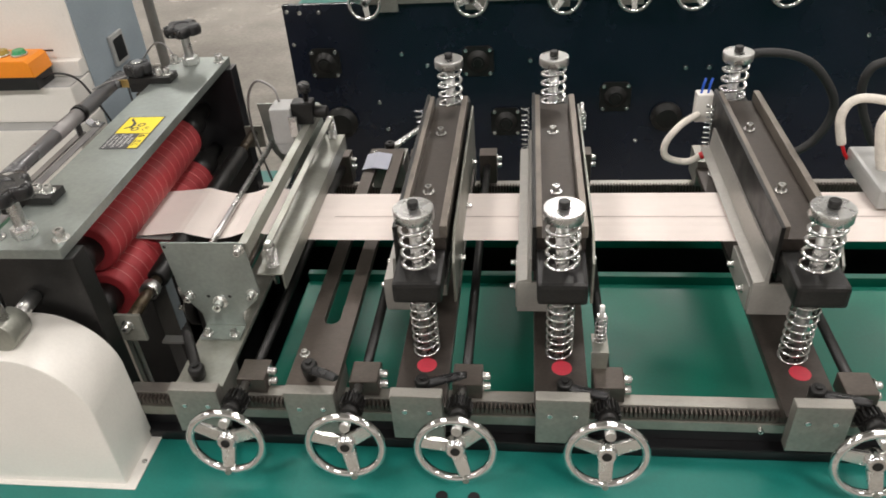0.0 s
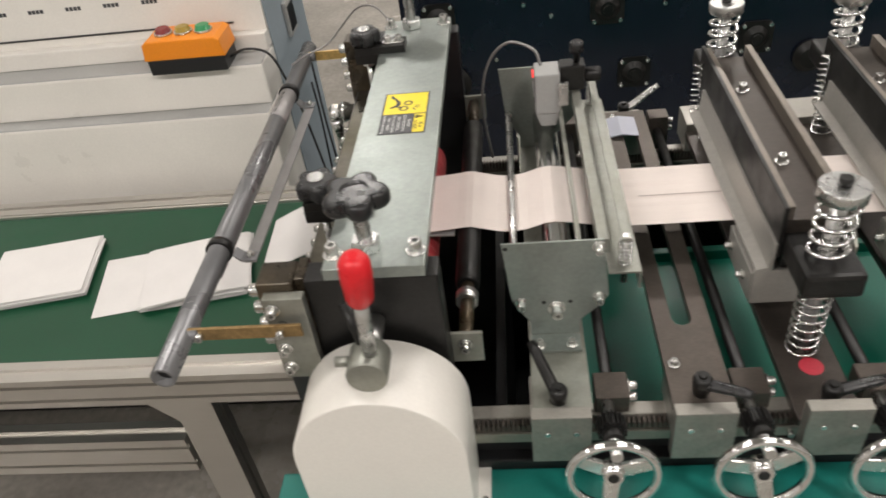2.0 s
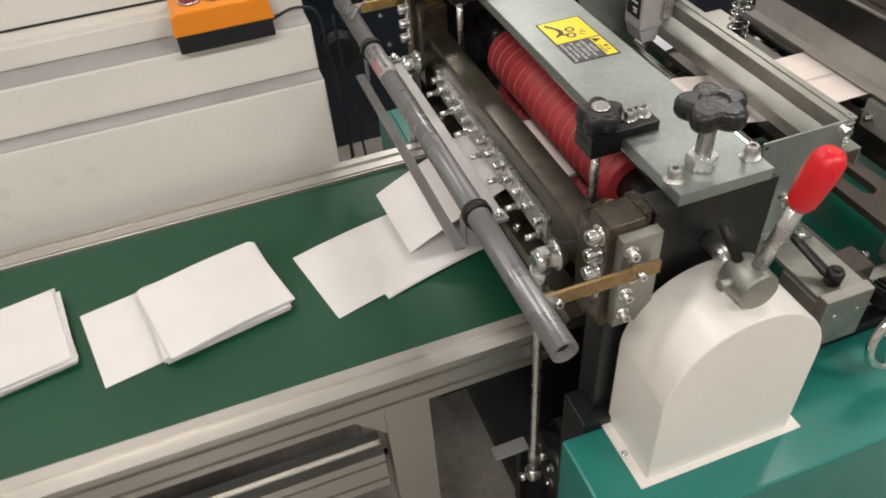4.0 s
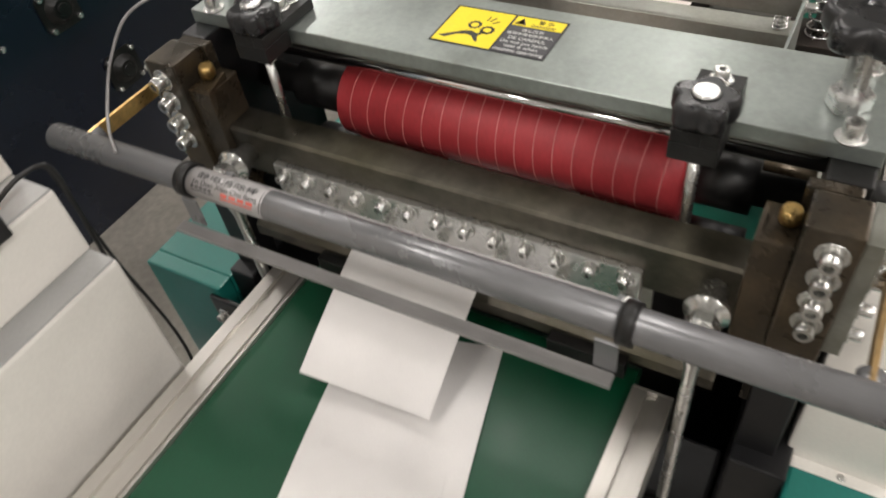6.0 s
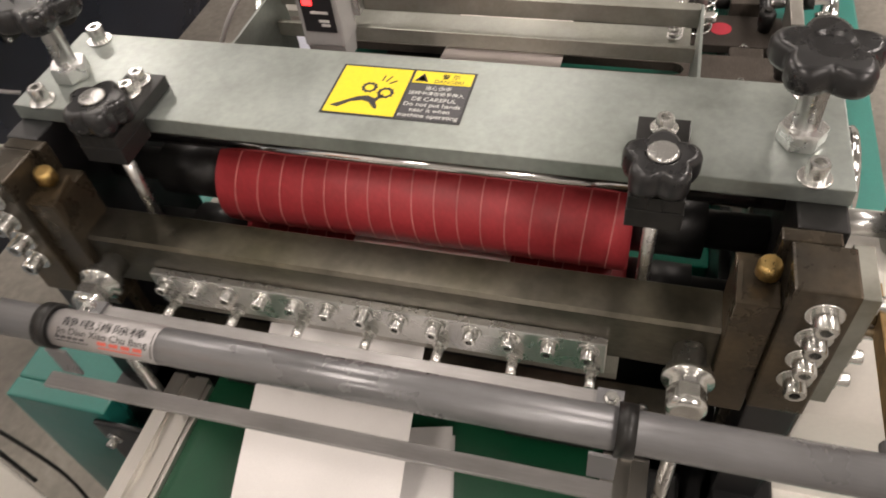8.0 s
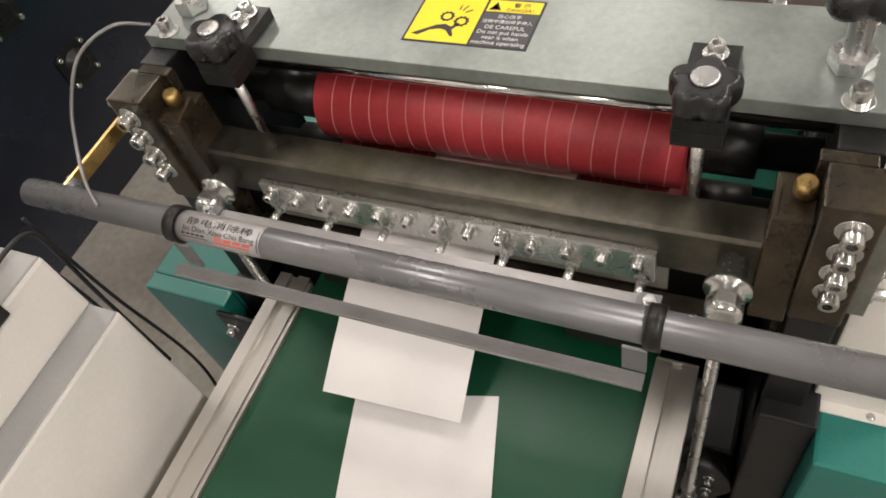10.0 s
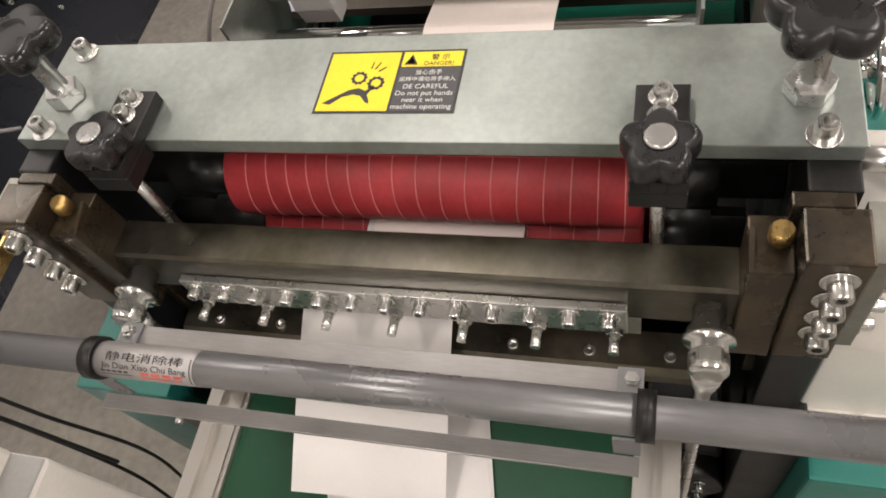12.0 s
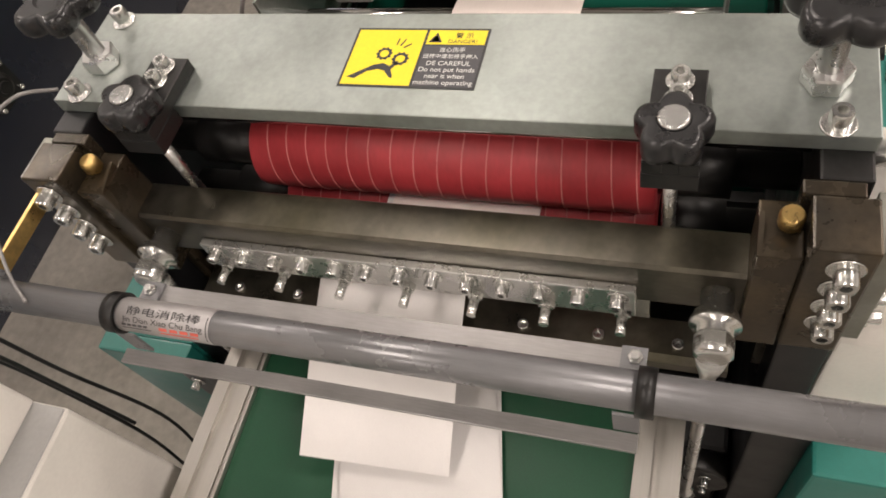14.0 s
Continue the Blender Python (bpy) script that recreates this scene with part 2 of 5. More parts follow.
def prism(bm, outline, axis, a, b, bevel=0.0):
    """An outline in the two other axes, drawn out along axis from a to b."""
    def place(p, h):
        q = list(p)
        q.insert("xyz".index(axis), h)
        return Vector(q)
    low, high = [bm.verts.new(place(p, a)) for p in outline], [bm.verts.new(place(p, b)) for p in outline]
    n = len(outline)
    fs = [bm.faces.new(low), bm.faces.new(high[::-1])]
    fs += [bm.faces.new((low[k], high[k], high[(k + 1) % n], low[(k + 1) % n])) for k in range(n)]
    bmesh.ops.recalc_face_normals(bm, faces=fs)
    if bevel:
        es = list({e for f in fs[:2] for e in f.edges})
        bmesh.ops.bevel(bm, geom=es, offset=bevel, segments=2, affect="EDGES", profile=0.6)
    return bm


def socket_screw(bm, p, d, r=0.0065, h=None, washer=True):
    """A cap screw with a hexagon socket, its seat at p, its head along d."""
    p, d = Vector(p), Vector(d).normalized()
    h = h or r * 1.7
    if washer:
        lathe(bm, p, p + d * 0.0016, [(0, r * 1.55), (0.8, r * 1.55), (1, r * 1.45)], 16)
        p = p + d * 0.0016
    lathe(bm, p, p + d * h, [(0, r), (0.86, r), (1, r * 0.88)], 16, caps=False)
    u, v = ring_frame(d)
    top, hexa, deep = p + d * h, [], []
    ringv = [bm.verts.new(top + r * 0.88 * (math.cos(2 * math.pi * k / 12) * u + math.sin(2 * math.pi * k / 12) * v)) for k in range(12)]
    for k in range(6):
        a = 2 * math.pi * k / 6
        q = r * 0.55 * (math.cos(a) * u + math.sin(a) * v)
        hexa.append(bm.verts.new(top + q))
        deep.append(bm.verts.new(top + q - d * h * 0.6))
    for k in range(6):
        j = (k + 1) % 6
        bm.faces.new((ringv[2 * k], ringv[2 * k + 1], ringv[(2 * k + 2) % 12], hexa[j], hexa[k]))
        bm.faces.new((hexa[k], hexa[j], deep[j], deep[k]))
    bm.faces.new(deep)
    return bm


def hex_nut(bm, p, d, r, h):
    lathe(bm, p, Vector(p) + Vector(d).normalized() * h, [(0, r * 0.94), (0.12, r), (0.88, r), (1, r * 0.94)], 6)
    return bm


def thread(bm, p, d, r, length):
    """A threaded stud: fine ridges along it."""
    n = max(4, int(length / 0.0022))
    prof = []
    for k in range(n):
        prof += [(k / n, r), ((k + 0.5) / n, r * 0.86)]
    lathe(bm, p, Vector(p) + Vector(d).normalized() * length, prof + [(1, r * 0.86)], 14)
    return bm


def slab(bm, rows, thickness):
    """A sheet with thickness from a grid of points, flat-shaded on its edges."""
    top = [[bm.verts.new(p) for p in r] for r in rows]
    low = [[bm.verts.new((p[0], p[1], p[2] - thickness)) for p in r] for r in rows]
    n, m = len(rows), len(rows[0])
    for i in range(n - 1):
        for j in range(m - 1):
            bm.faces.new((top[i][j], top[i + 1][j], top[i + 1][j + 1], top[i][j + 1]))
            bm.faces.new((low[i][j], low[i][j + 1], low[i + 1][j + 1], low[i + 1][j]))
    for i in range(n - 1):
        bm.faces.new((top[i][0], low[i][0], low[i + 1][0], top[i + 1][0]))
        bm.faces.new((top[i][-1], top[i + 1][-1], low[i + 1][-1], low[i][-1]))
    for j in range(m - 1):
        bm.faces.new((top[0][j], top[0][j + 1], low[0][j + 1], low[0][j]))
        bm.faces.new((top[-1][j], low[-1][j], low[-1][j + 1], top[-1][j + 1]))
    return bm


def thing(name, at, label, category, group=""):
    ob = new(name)
    ob.location = at
    ob.empty_display_size = 0.02
    return tagged(ob, label, category, group)


def part(name, bm, mat, parent=None, label="", local=False):
    """One mesh object; its mesh is written in world metres unless local."""
    me = bpy.data.meshes.new(name)
    if parent is not None and not local:
        root, off = parent, Vector()
        while root is not None:
            off += root.location
            root = root.parent
        bmesh.ops.translate(bm, verts=bm.verts, vec=-off)
    bm.to_mesh(me)
    bm.free()
    me.materials.append(mat)
    ob = new(name, me)
    if parent is not None:
        ob.parent = parent
    return tagged(ob, label)


def B():
    return bmesh.new()


def structure(name, bm, mat, label, category):
    return tagged(part(name, bm, mat), label, category, kind="structure")


# ---- the hall ----
def build_hall():
    x0, x1, y0, y1, h = HALL
    structure("floor", box(B(), x0, x1, y0, y1, -0.1, 0), FLOOR, "grey polished concrete floor with worn pale patches", "floor")
    # ceiling and walls stay out of view, assumed so that the hall is closed
    structure("ceiling", box(B(), x0, x1, y0, y1, h, h + 0.1), CEIL, "plain grey hall ceiling above the machines", "ceiling")
    structure("wall_north", box(B(), x0, x1, y1, y1 + 0.1, 0, h), WALL, "plain light grey hall wall", "wall")
    structure("wall_south", box(B(), x0, x1, y0 - 0.1, y0, 0, h), WALL, "plain light grey hall wall", "wall")
    structure("wall_west", box(B(), x0 - 0.1, x0, y0, y1, 0, h), WALL, "plain light grey hall wall", "wall")
    structure("wall_east", box(B(), x1, x1 + 0.1, y0, y1, 0, h), WALL, "plain light grey hall wall", "wall")
    first = thing("ceiling_light", (*LAMPS[0], h), "added white rectangular ceiling light panel out of view, switched on", "ceiling light", "hall lights")
    x, y = LAMPS[0]
    part("lamp_housing", box(B(), x - 0.62, x + 0.62, y - 0.32, y + 0.32, h - 0.06, h, 0.01), WHITE, first)
    part("diffuser", box(B(), x - 0.58, x + 0.58, y - 0.28, y + 0.28, h - 0.066, h - 0.058), GLOW, first, "glowing white diffuser")
    for x, y in LAMPS[1:]:
        copy_thing(first, pose(x, y, h))
    for x, y in LAMPS:
        lamp = bpy.data.lights.new("added_ceiling_lamp", "AREA")
        lamp.shape, lamp.size, lamp.size_y = "RECTANGLE", 1.16, 0.56
        # added lamps, strength set by row to lift front faces and far floor
        lamp.energy, lamp.color = {-2.9: 80, 0.9: 28, 4.7: 80}[y], (1.0, 0.95, 0.915)
        new("added_ceiling_lamp", lamp).matrix_world = pose(x, y, h - 0.08)


build_hall()


# ---- machine bed ----
def build_bed():
    bed = thing("machine_bed", (0.9, -0.1, 0), "teal enamelled machine bed with black inner frame", "machine frame")
    shelf = part("front_shelf", box(B(), -0.18, 2.4, -0.50, -0.354, 0.0, 0.76, 0.004), TEAL, bed, "smooth teal enamelled shelf")
    for x in (0.540, 0.584):
        part("bolt_hole", lathe(B(), (x, -0.437, 0.7601), (x, -0.437, 0.7606), [(0, 0.0085), (1, 0.0085)], 20), BLACK, shelf, "empty black bolt hole")
    part("front_frame", box(B(), -0.15, 2.4, -0.3538, -0.30, 0.0, 0.775, 0.003), BLACK, bed, "black painted frame bar")
    part("rear_shelf", box(B(), -0.15, 2.4, 0.34, 0.47, 0.0, 0.69, 0.004), TEAL, bed)
    part("rear_frame", box(B(), -0.15, 2.4, 0.30, 0.34, 0.0, 0.775, 0.003), BLACK, bed)
    part("tray", box(B(), 0.205, 2.4, -0.30, 0.115, 0.66, 0.70, 0.004), GREENTRAY, bed, "glossy green tray under the web")
    part("tray_rear_wall", box(B(), 0.205, 2.4, 0.119, 0.135, 0.60, 0.715, 0.002), GREENTRAY, bed)
    part("inner_floor", box(B(), -0.14, 2.4, -0.30, 0.30, 0.25, 0.29), BLACK, bed)
    part("cross_plate", box(B(), 0.11, 0.125, -0.30, 0.30, 0.29, 0.775), BLACK, bed)
    for y0, y1, z, nm, foot in ((-0.336, -0.316, 0.842, "front_rail", 0.807), (0.318, 0.338, 0.806, "rear_rail", 0.780)):
        rail = part(nm, box(B(), 0.06, 2.4, y0, y1, z - 0.032, z, 0.002), GROUND, bed, "ground steel guide rail")
        bm = B()
        x = 0.07
        top = z + 0.004 if y0 > 0 else z - 0.003
        low = z - 0.014
        yy = (y0 - 0.011, y0 - 0.0005)
        while x < 2.38:
            prism(bm, [(x, low), (x + 0.0046, low), (x + 0.0046, top - 0.004), (x + 0.0034, top), (x + 0.0012, top), (x, top - 0.004)], "y", *yy)
            x += 0.0062
        box(bm, 0.06, 2.4, yy[0] + 0.001, yy[1] - 0.0001, low - 0.004, low + 0.0005)
        tagged(part("gear_rack", bm, BROWNSTEEL, rail, "toothed steel rack"), kind="stuff")
        part("rail_foot", box(B(), 0.06, 2.4, y0 - 0.0125, y0 - 0.0006, foot, low - 0.0042, 0.001), ZINC_PART, bed, "zinc strip under the rack")
        part("rail_base", box(B(), 0.06, 2.4, y0 - 0.0004, y1 + 0.004, foot - 0.031, z - 0.0322), BLACK, bed, "black painted base under the rail")
    for x in np.arange(0.22, 2.3, 0.25):
        part("rail_screw", socket_screw(B(), (x, -0.3485, 0.815), (0, -1, 0), 0.004, washer=False), SCREW, bed)
    part("rear_apron", box(B(), 0.126, 2.4, 0.291, 0.2995, 0.66, 0.752, 0.002), GREENTRAY, bed, "dark green apron below the rear rail")
    # far end of the bed: black gearbox on the teal foot
    part("rear_foot", box(B(), -0.175, -0.1502, 0.345, 0.478, 0.0, 0.757, 0.003), TEAL, bed)
    part("rear_foot_top", box(B(), -0.150, 0.05, 0.345, 0.478, 0.6902, 0.757, 0.003), TEAL, bed)
    gb = part("rear_gearbox", box(B(), -0.182, -0.1752, 0.258, 0.362, 0.38, 0.745, 0.003), BLACK, bed, "black gearbox plate")
    part("gearbox_bolt", socket_screw(B(), (-0.182, 0.345, 0.715), (-1, 0, 0), 0.006), SCREW, gb)
    return bed


build_bed()


# ---- cutter head ----
PLATE = (-0.058, 0.054, -0.336, 0.336, 1.085, 1.10)


def star_knob(bm, c, r, h, lobes=5, seg=60, waist=0.26):
    """A lobed hand knob, its underside at c."""
    c = Vector(c)
    rings = []
    for z, s in ((0, 0.72), (0.1 * h, 0.93), (0.3 * h, 1.0), (0.75 * h, 1.0), (0.94 * h, 0.93), (h, 0.80)):
        ring = []
        for k in range(seg):
            a = 2 * math.pi * k / seg
            w = 0.5 + 0.5 * math.cos(lobes * a)
            rr = r * s * (1 - waist * (1 - w ** 0.6))
            ring.append(bm.verts.new(c + Vector((rr * math.cos(a), rr * math.sin(a), z))))
        rings.append(ring)
    for a, b in zip(rings, rings[1:]):
        for k in range(seg):
            f = bm.faces.new((a[k], a[(k + 1) % seg], b[(k + 1) % seg], b[k]))
            f.smooth = True
    bm.faces.new(rings[0][::-1])
    inner = [bm.verts.new(c + Vector((0.42 * r * math.cos(2 * math.pi * k / seg), 0.42 * r * math.sin(2 * math.pi * k / seg), h))) for k in range(seg)]
    dish = [bm.verts.new(c + Vector((0.36 * r * math.cos(2 * math.pi * k / seg), 0.36 * r * math.sin(2 * math.pi * k / seg), h - 0.0025))) for k in range(seg)]
    for a, b in ((rings[-1], inner), (inner, dish)):
        for k in range(seg):
            bm.faces.new((a[k], a[(k + 1) % seg], b[(k + 1) % seg], b[k]))
    bm.faces.new(dish)
    return bm


def text_part(name, words, size, m, mat, parent, align="LEFT"):
    cu = bpy.data.curves.new(name, "FONT")
    cu.body, cu.size, cu.extrude, cu.align_x, cu.align_y = words, size, 0.00008, align, "CENTER"
    tmp = bpy.data.objects.new(name, cu)
    scene.collection.objects.link(tmp)
    me = bpy.data.meshes.new_from_object(tmp.evaluated_get(bpy.context.evaluated_depsgraph_get()))
    bpy.data.objects.remove(tmp)
    me.materials.append(mat)
    ob = new(name, me)
    ob.parent = parent
    ob.matrix_basis = Matrix.Translation(-parent.location) @ m if parent.parent is None else m
    return ob


def build_head():
    x0, x1, y0, y1, z0, z1 = PLATE
    head = thing("cutting_head", (0, 0, 0.76), "cutter head with zinc-plated top plate on dark steel side frames", "cutting machine")
    part("top_plate", box(B(), x0, x1, y0, y1, z0, z1, 0.0012), ZINC, head, "pale zinc-plated steel plate with faint stains")
    for s in (-1, 1):
        a, b = sorted((s * 0.335, s * 0.302))
        part("side_frame", box(B(), -0.082, 0.066, a, b, 0.70, 1.0848, 0.002), BLACKOX if s < 0 else BLACK, head, "black side frame")
        a, b = sorted((s * 0.330, s * 0.292))
        part("frame_cheek", box(B(), -0.094, -0.0822, a, b, 0.80, 1.0846, 0.0015), DARKSTEEL, head)
        a, b = sorted((s * 0.338, s * 0.298))
        gb = part("guide_block", box(B(), -0.136, -0.0945, a, b, 0.94, 1.085, 0.002), DARKSTEEL, head, "dark oily steel guide block")
        for k in range(4):
            part("cap_screw", socket_screw(B(), (-0.136, s * 0.321, 1.064 - 0.0255 * k), (-1, 0, 0), 0.0078, 0.013), SCREW, gb)
        a, b = sorted((s * 0.3385, s * 0.352))
        sp = part("side_plate", box(B(), -0.128, -0.082, a, b, 0.95, 1.075, 0.001), ZINC_PART, head, "bright plate at the end of the guide")
        for k in range(4):
            part("cap_screw", socket_screw(B(), (-0.118, s * 0.352, 1.06 - 0.03 * k), (0, s, 0), 0.0055), SCREW, sp)
        # lower black legs of the guides
        a, b = sorted((s * 0.300, s * 0.338))
        part("guide_leg", box(B(), -0.13, -0.0947, a, b, 0.70, 0.9398, 0.002), BLACK, head)
    for x, y in ((0.043, 0.31), (0.043, -0.31), (-0.049, -0.31), (-0.049, 0.31)):
        part("plate_screw", socket_screw(B(), (x, y, z1), (0, 0, 1), 0.0075, 0.013), SCREW, head)
    # corner hand knobs on threaded bolts
    for s in (-1, 1):
        c = (-0.012, s * 0.302)
        kb = part("hand_knob", star_knob(B(), (*c, 1.158), 0.037, 0.022, 5, 60, 0.30), PLASTIC, head, "large black lobed hand knob")
        bm = thread(B(), (*c, z1), (0, 0, 1), 0.009, 0.058)
        part("stud", bm, STEEL, kb)
        part("lock_nut", hex_nut(B(), (*c, z1), (0, 0, 1), 0.0165, 0.015), STEEL, kb)
    # clamp arms with small knobs
    for y in (-0.209, 0.221):
        bm = B()
        box(bm, -0.098, -0.0145, y - 0.0185, y - 0.005, 1.1002, 1.112, 0.001)
        box(bm, -0.098, -0.0145, y + 0.005, y + 0.0185, 1.1002, 1.112, 0.001)
        box(bm, -0.098, -0.062, y - 0.0051, y + 0.0051, 1.1004, 1.1118)
        box(bm, -0.0985, -0.0605, y - 0.0190, y + 0.0190, 1.0840, 1.1003, 0.001)
        box(bm, -0.021, -0.0147, y - 0.0051, y + 0.0051, 1.1004, 1.1118)
        arm = part("clamp_arm", bm, BLACKOX, head, "black slotted clamp arm")
        for xx in (-0.026, -0.043):
            part("cap_screw", socket_screw(B(), (xx, y, 1.112), (0, 0, 1), 0.0065, 0.009), SCREW, arm)
        k = part("hand_knob", star_knob(B(), (-0.080, y, 1.112), 0.0265, 0.024, 5, 60, 0.27), PLASTIC, arm, "small black lobed knob")
        part("knob_insert", lathe(B(), (-0.080, y, 1.135), (-0.080, y, 1.139), [(0, 0.0105), (0.7, 0.0105), (1, 0.009)], 20), STEEL, arm)
        bm = hex_nut(B(), (-0.080, y, 1.0758), (0, 0, 1), 0.011, 0.008)
        cyl(bm, (-0.080, y, 1.00), (-0.080, y, 1.076), 0.0052, 12)
        part("threaded_rod", bm, STEEL, arm)
    bed = part("blade_bed", prism(B(), [(-0.136, 0.858), (-0.136, 0.872), (-0.130, 0.878), (-0.096, 0.878), (-0.096, 0.858)], "y", -0.268, 0.268), BEAMSTEEL, head, "worn steel bed below the blade")
    for y in (0.225, 0.155, 0.08, -0.005, -0.085, -0.155, -0.225):
        part("bed_screw", socket_screw(B(), (-0.120, y, 0.878), (0, 0, 1), 0.0055, 0.004, False), SCREW, bed)
    for a, b in ((0.10, 0.17), (-0.19, -0.11)):
        part("bed_block", box(B(), -0.150, -0.1362, a, b, 0.846, 0.868, 0.0015), BLACKOX, bed)
    # round bar under the plate and rear shafts
    part("round_bar", cyl(B(), (-0.028, -0.302, 1.0545), (-0.028, 0.302, 1.0545), 0.0068, 20), CHROME, head, "polished round steel bar")
    part("bar_seat", box(B(), -0.030, -0.020, -0.30, 0.30, 1.0616, 1.0848, 0.001), ZINC_PART, head)
    return head


HEAD = build_head()
ROLLER_AXES = [(-0.013, 1.0010), (-0.010, 0.9110)]


def build_roller(x, z):
    """A red ribbed feed roller on a black shaft, centred on its axis."""
    ob = thing("feed_roller", (x, 0, z), "red rubber feed roller with pale ring seams", "roller", "feed rollers")
    R, a, b = 0.0435, -0.197, 0.172
    bm = B()
    lathe(bm, (0, a, 0), (0, b, 0), [(0, R - 0.004), (0.008, R), (0.992, R), (1, R - 0.004)], 48)
    part("rubber_sleeve", bm, RED, ob, local=True)
    for k in range(17):
        y = a + 0.0155 + k * 0.0207
        pts = [((R + 0.0001) * math.cos(t), y + 0.003 * math.sin(t + k * 0.4), (R + 0.0001) * math.sin(t)) for t in [2 * math.pi * j / 44 for j in range(44)]]
        part("seam", sweep(B(), pts, 0.0007, 5, True), SEAM, ob, local=True)
    bm = B()
    lathe(bm, (0, -0.301, 0), (0, a - 0.0002, 0), [(0, 0.016), (0.45, 0.016), (0.46, 0.026), (1, 0.026)], 28)
    part("shaft_end", lathe(B(), (0, b + 0.0002, 0), (0, 0.301, 0), [(0, 0.026), (0.54, 0.026), (0.55, 0.016), (1, 0.016)], 28), BLACKOX, ob, local=True)
    part("shaft_end", bm, BLACKOX, ob, local=True)
    return ob


ROLLERS = [build_roller(*p) for p in ROLLER_AXES]


def build_knife():
    """The reciprocating knife beam, at its middle height."""
    kn = thing("knife_beam", (-0.11, 0, 0.98), "heavy worn steel knife beam with a row of bolts, moving up and down", "cutting blade")
    # machined beam, top edge eased
    bm = prism(B(), [(-0.121, 0.975), (-0.121, 1.026), (-0.118, 1.029), (-0.084, 1.029), (-0.082, 1.027), (-0.082, 0.975)], "y", -0.268, 0.268)
    part("beam", bm, BEAMSTEEL, kn, "scuffed grey-brown steel beam")
    for s in (-1, 1):
        a, b = sorted((s * 0.2683, s * 0.2975))
        part("slide_block", box(B(), -0.130, -0.0845, a, b, 0.94, 1.076, 0.0015), DARKSTEEL, kn, "dark oily slide block")
        cap = lathe(B(), (-0.105, s * 0.288, 1.076), (-0.105, s * 0.288, 1.092), [(0, 0.0045), (0.25, 0.0045), (0.26, 0.0085), (0.8, 0.0085), (1, 0.007)], 14)
        part("grease_cap", cap, BRASS, kn, "small brass grease cap")
        part("top_lug", prism(B(), [(-0.129, 1.0762), (-0.100, 1.0762), (-0.088, 1.0762)][:2] + [(-0.100, 1.084)], "y", *sorted((s * 0.2686, s * 0.272))), DARKSTEEL, kn)
        # stud with washers and nut for the crank rod
        y = s * 0.250
        bm = lathe(B(), (-0.121, y, 1.0), (-0.178, y, 1.0), [(0, 0.0125), (0.30, 0.0125), (0.31, 0.0165), (0.40, 0.0165), (0.42, 0.019), (0.5, 0.019), (0.52, 0.0135), (0.62, 0.0135)], 20)
        hex_nut(bm, (-0.156, y, 1.0), (-1, 0, 0), 0.0145, 0.013)
        part("crank_stud", bm, SCREW, kn, "bright stud with washers and nut")
    part("blade_clamp", box(B(), -0.129, -0.1213, -0.190, 0.212, 0.960, 1.0, 0.001), STEEL, kn, "bright clamp bar of the blade")
    part("blade", prism(B(), [(-0.1212, 0.9748), (-0.1155, 0.9748), (-0.1155, 0.950), (-0.1175, 0.936), (-0.1212, 0.950)], "y", -0.20, 0.21), GROUND, kn)
    for k in range(13):
        y = 0.198 - 0.0312 * k
        bm = socket_screw(B(), (-0.129, y, 0.990), (-1, 0, 0), 0.0058, 0.010)
        sc = part("clamp_screw", bm, SCREW, kn)
        if k % 2 == 0:
            bm = hex_nut(B(), (-0.129, y - 0.004, 0.970), (-1, 0, 0), 0.0066, 0.007)
            cyl(bm, (-0.1355, y - 0.004, 0.970), (-0.152, y - 0.004, 0.970), 0.0042, 12)
            part("jack_screw", bm, SCREW, kn)
    return kn


KNIFE = build_knife()


def build_rod(s):
    """A crank rod, its top eye at its origin."""
    ob = thing("crank_rod", (-0.166, s * 0.250, 0.998), "bright steel crank rod with ball joint ends", "machine rod", "crank rods")
    n = 0.455
    bm = lathe(B(), (0, 0, -0.012), (0, 0, -n), [(0, 0.0125), (0.04, 0.0105), (0.09, 0.0065), (0.10, 0.0062), (0.88, 0.0062), (0.885, 0.009), (0.93, 0.009), (0.935, 0.007), (1, 0.007)], 16)
    part("rod", bm, STEEL, ob, local=True)
    part("eye", lathe(B(), (0.009, 0, 0), (-0.009, 0, 0), [(0, 0.011), (0.2, 0.0145), (0.8, 0.0145), (1, 0.011)], 20), SCREW, ob, local=True)
    bm = lathe(B(), (0.009, 0, -n - 0.01), (-0.009, 0, -n - 0.01), [(0, 0.011), (0.2, 0.0135), (0.8, 0.0135), (1, 0.011)], 20)
    cyl(bm, (-0.01, 0, -n - 0.01), (-0.022, 0, -n - 0.01), 0.007, 14, chamfer=0.001)
    part("lower_eye", bm, SCREW, ob, local=True)
    return ob


RODS = [build_rod(-1), build_rod(1)]


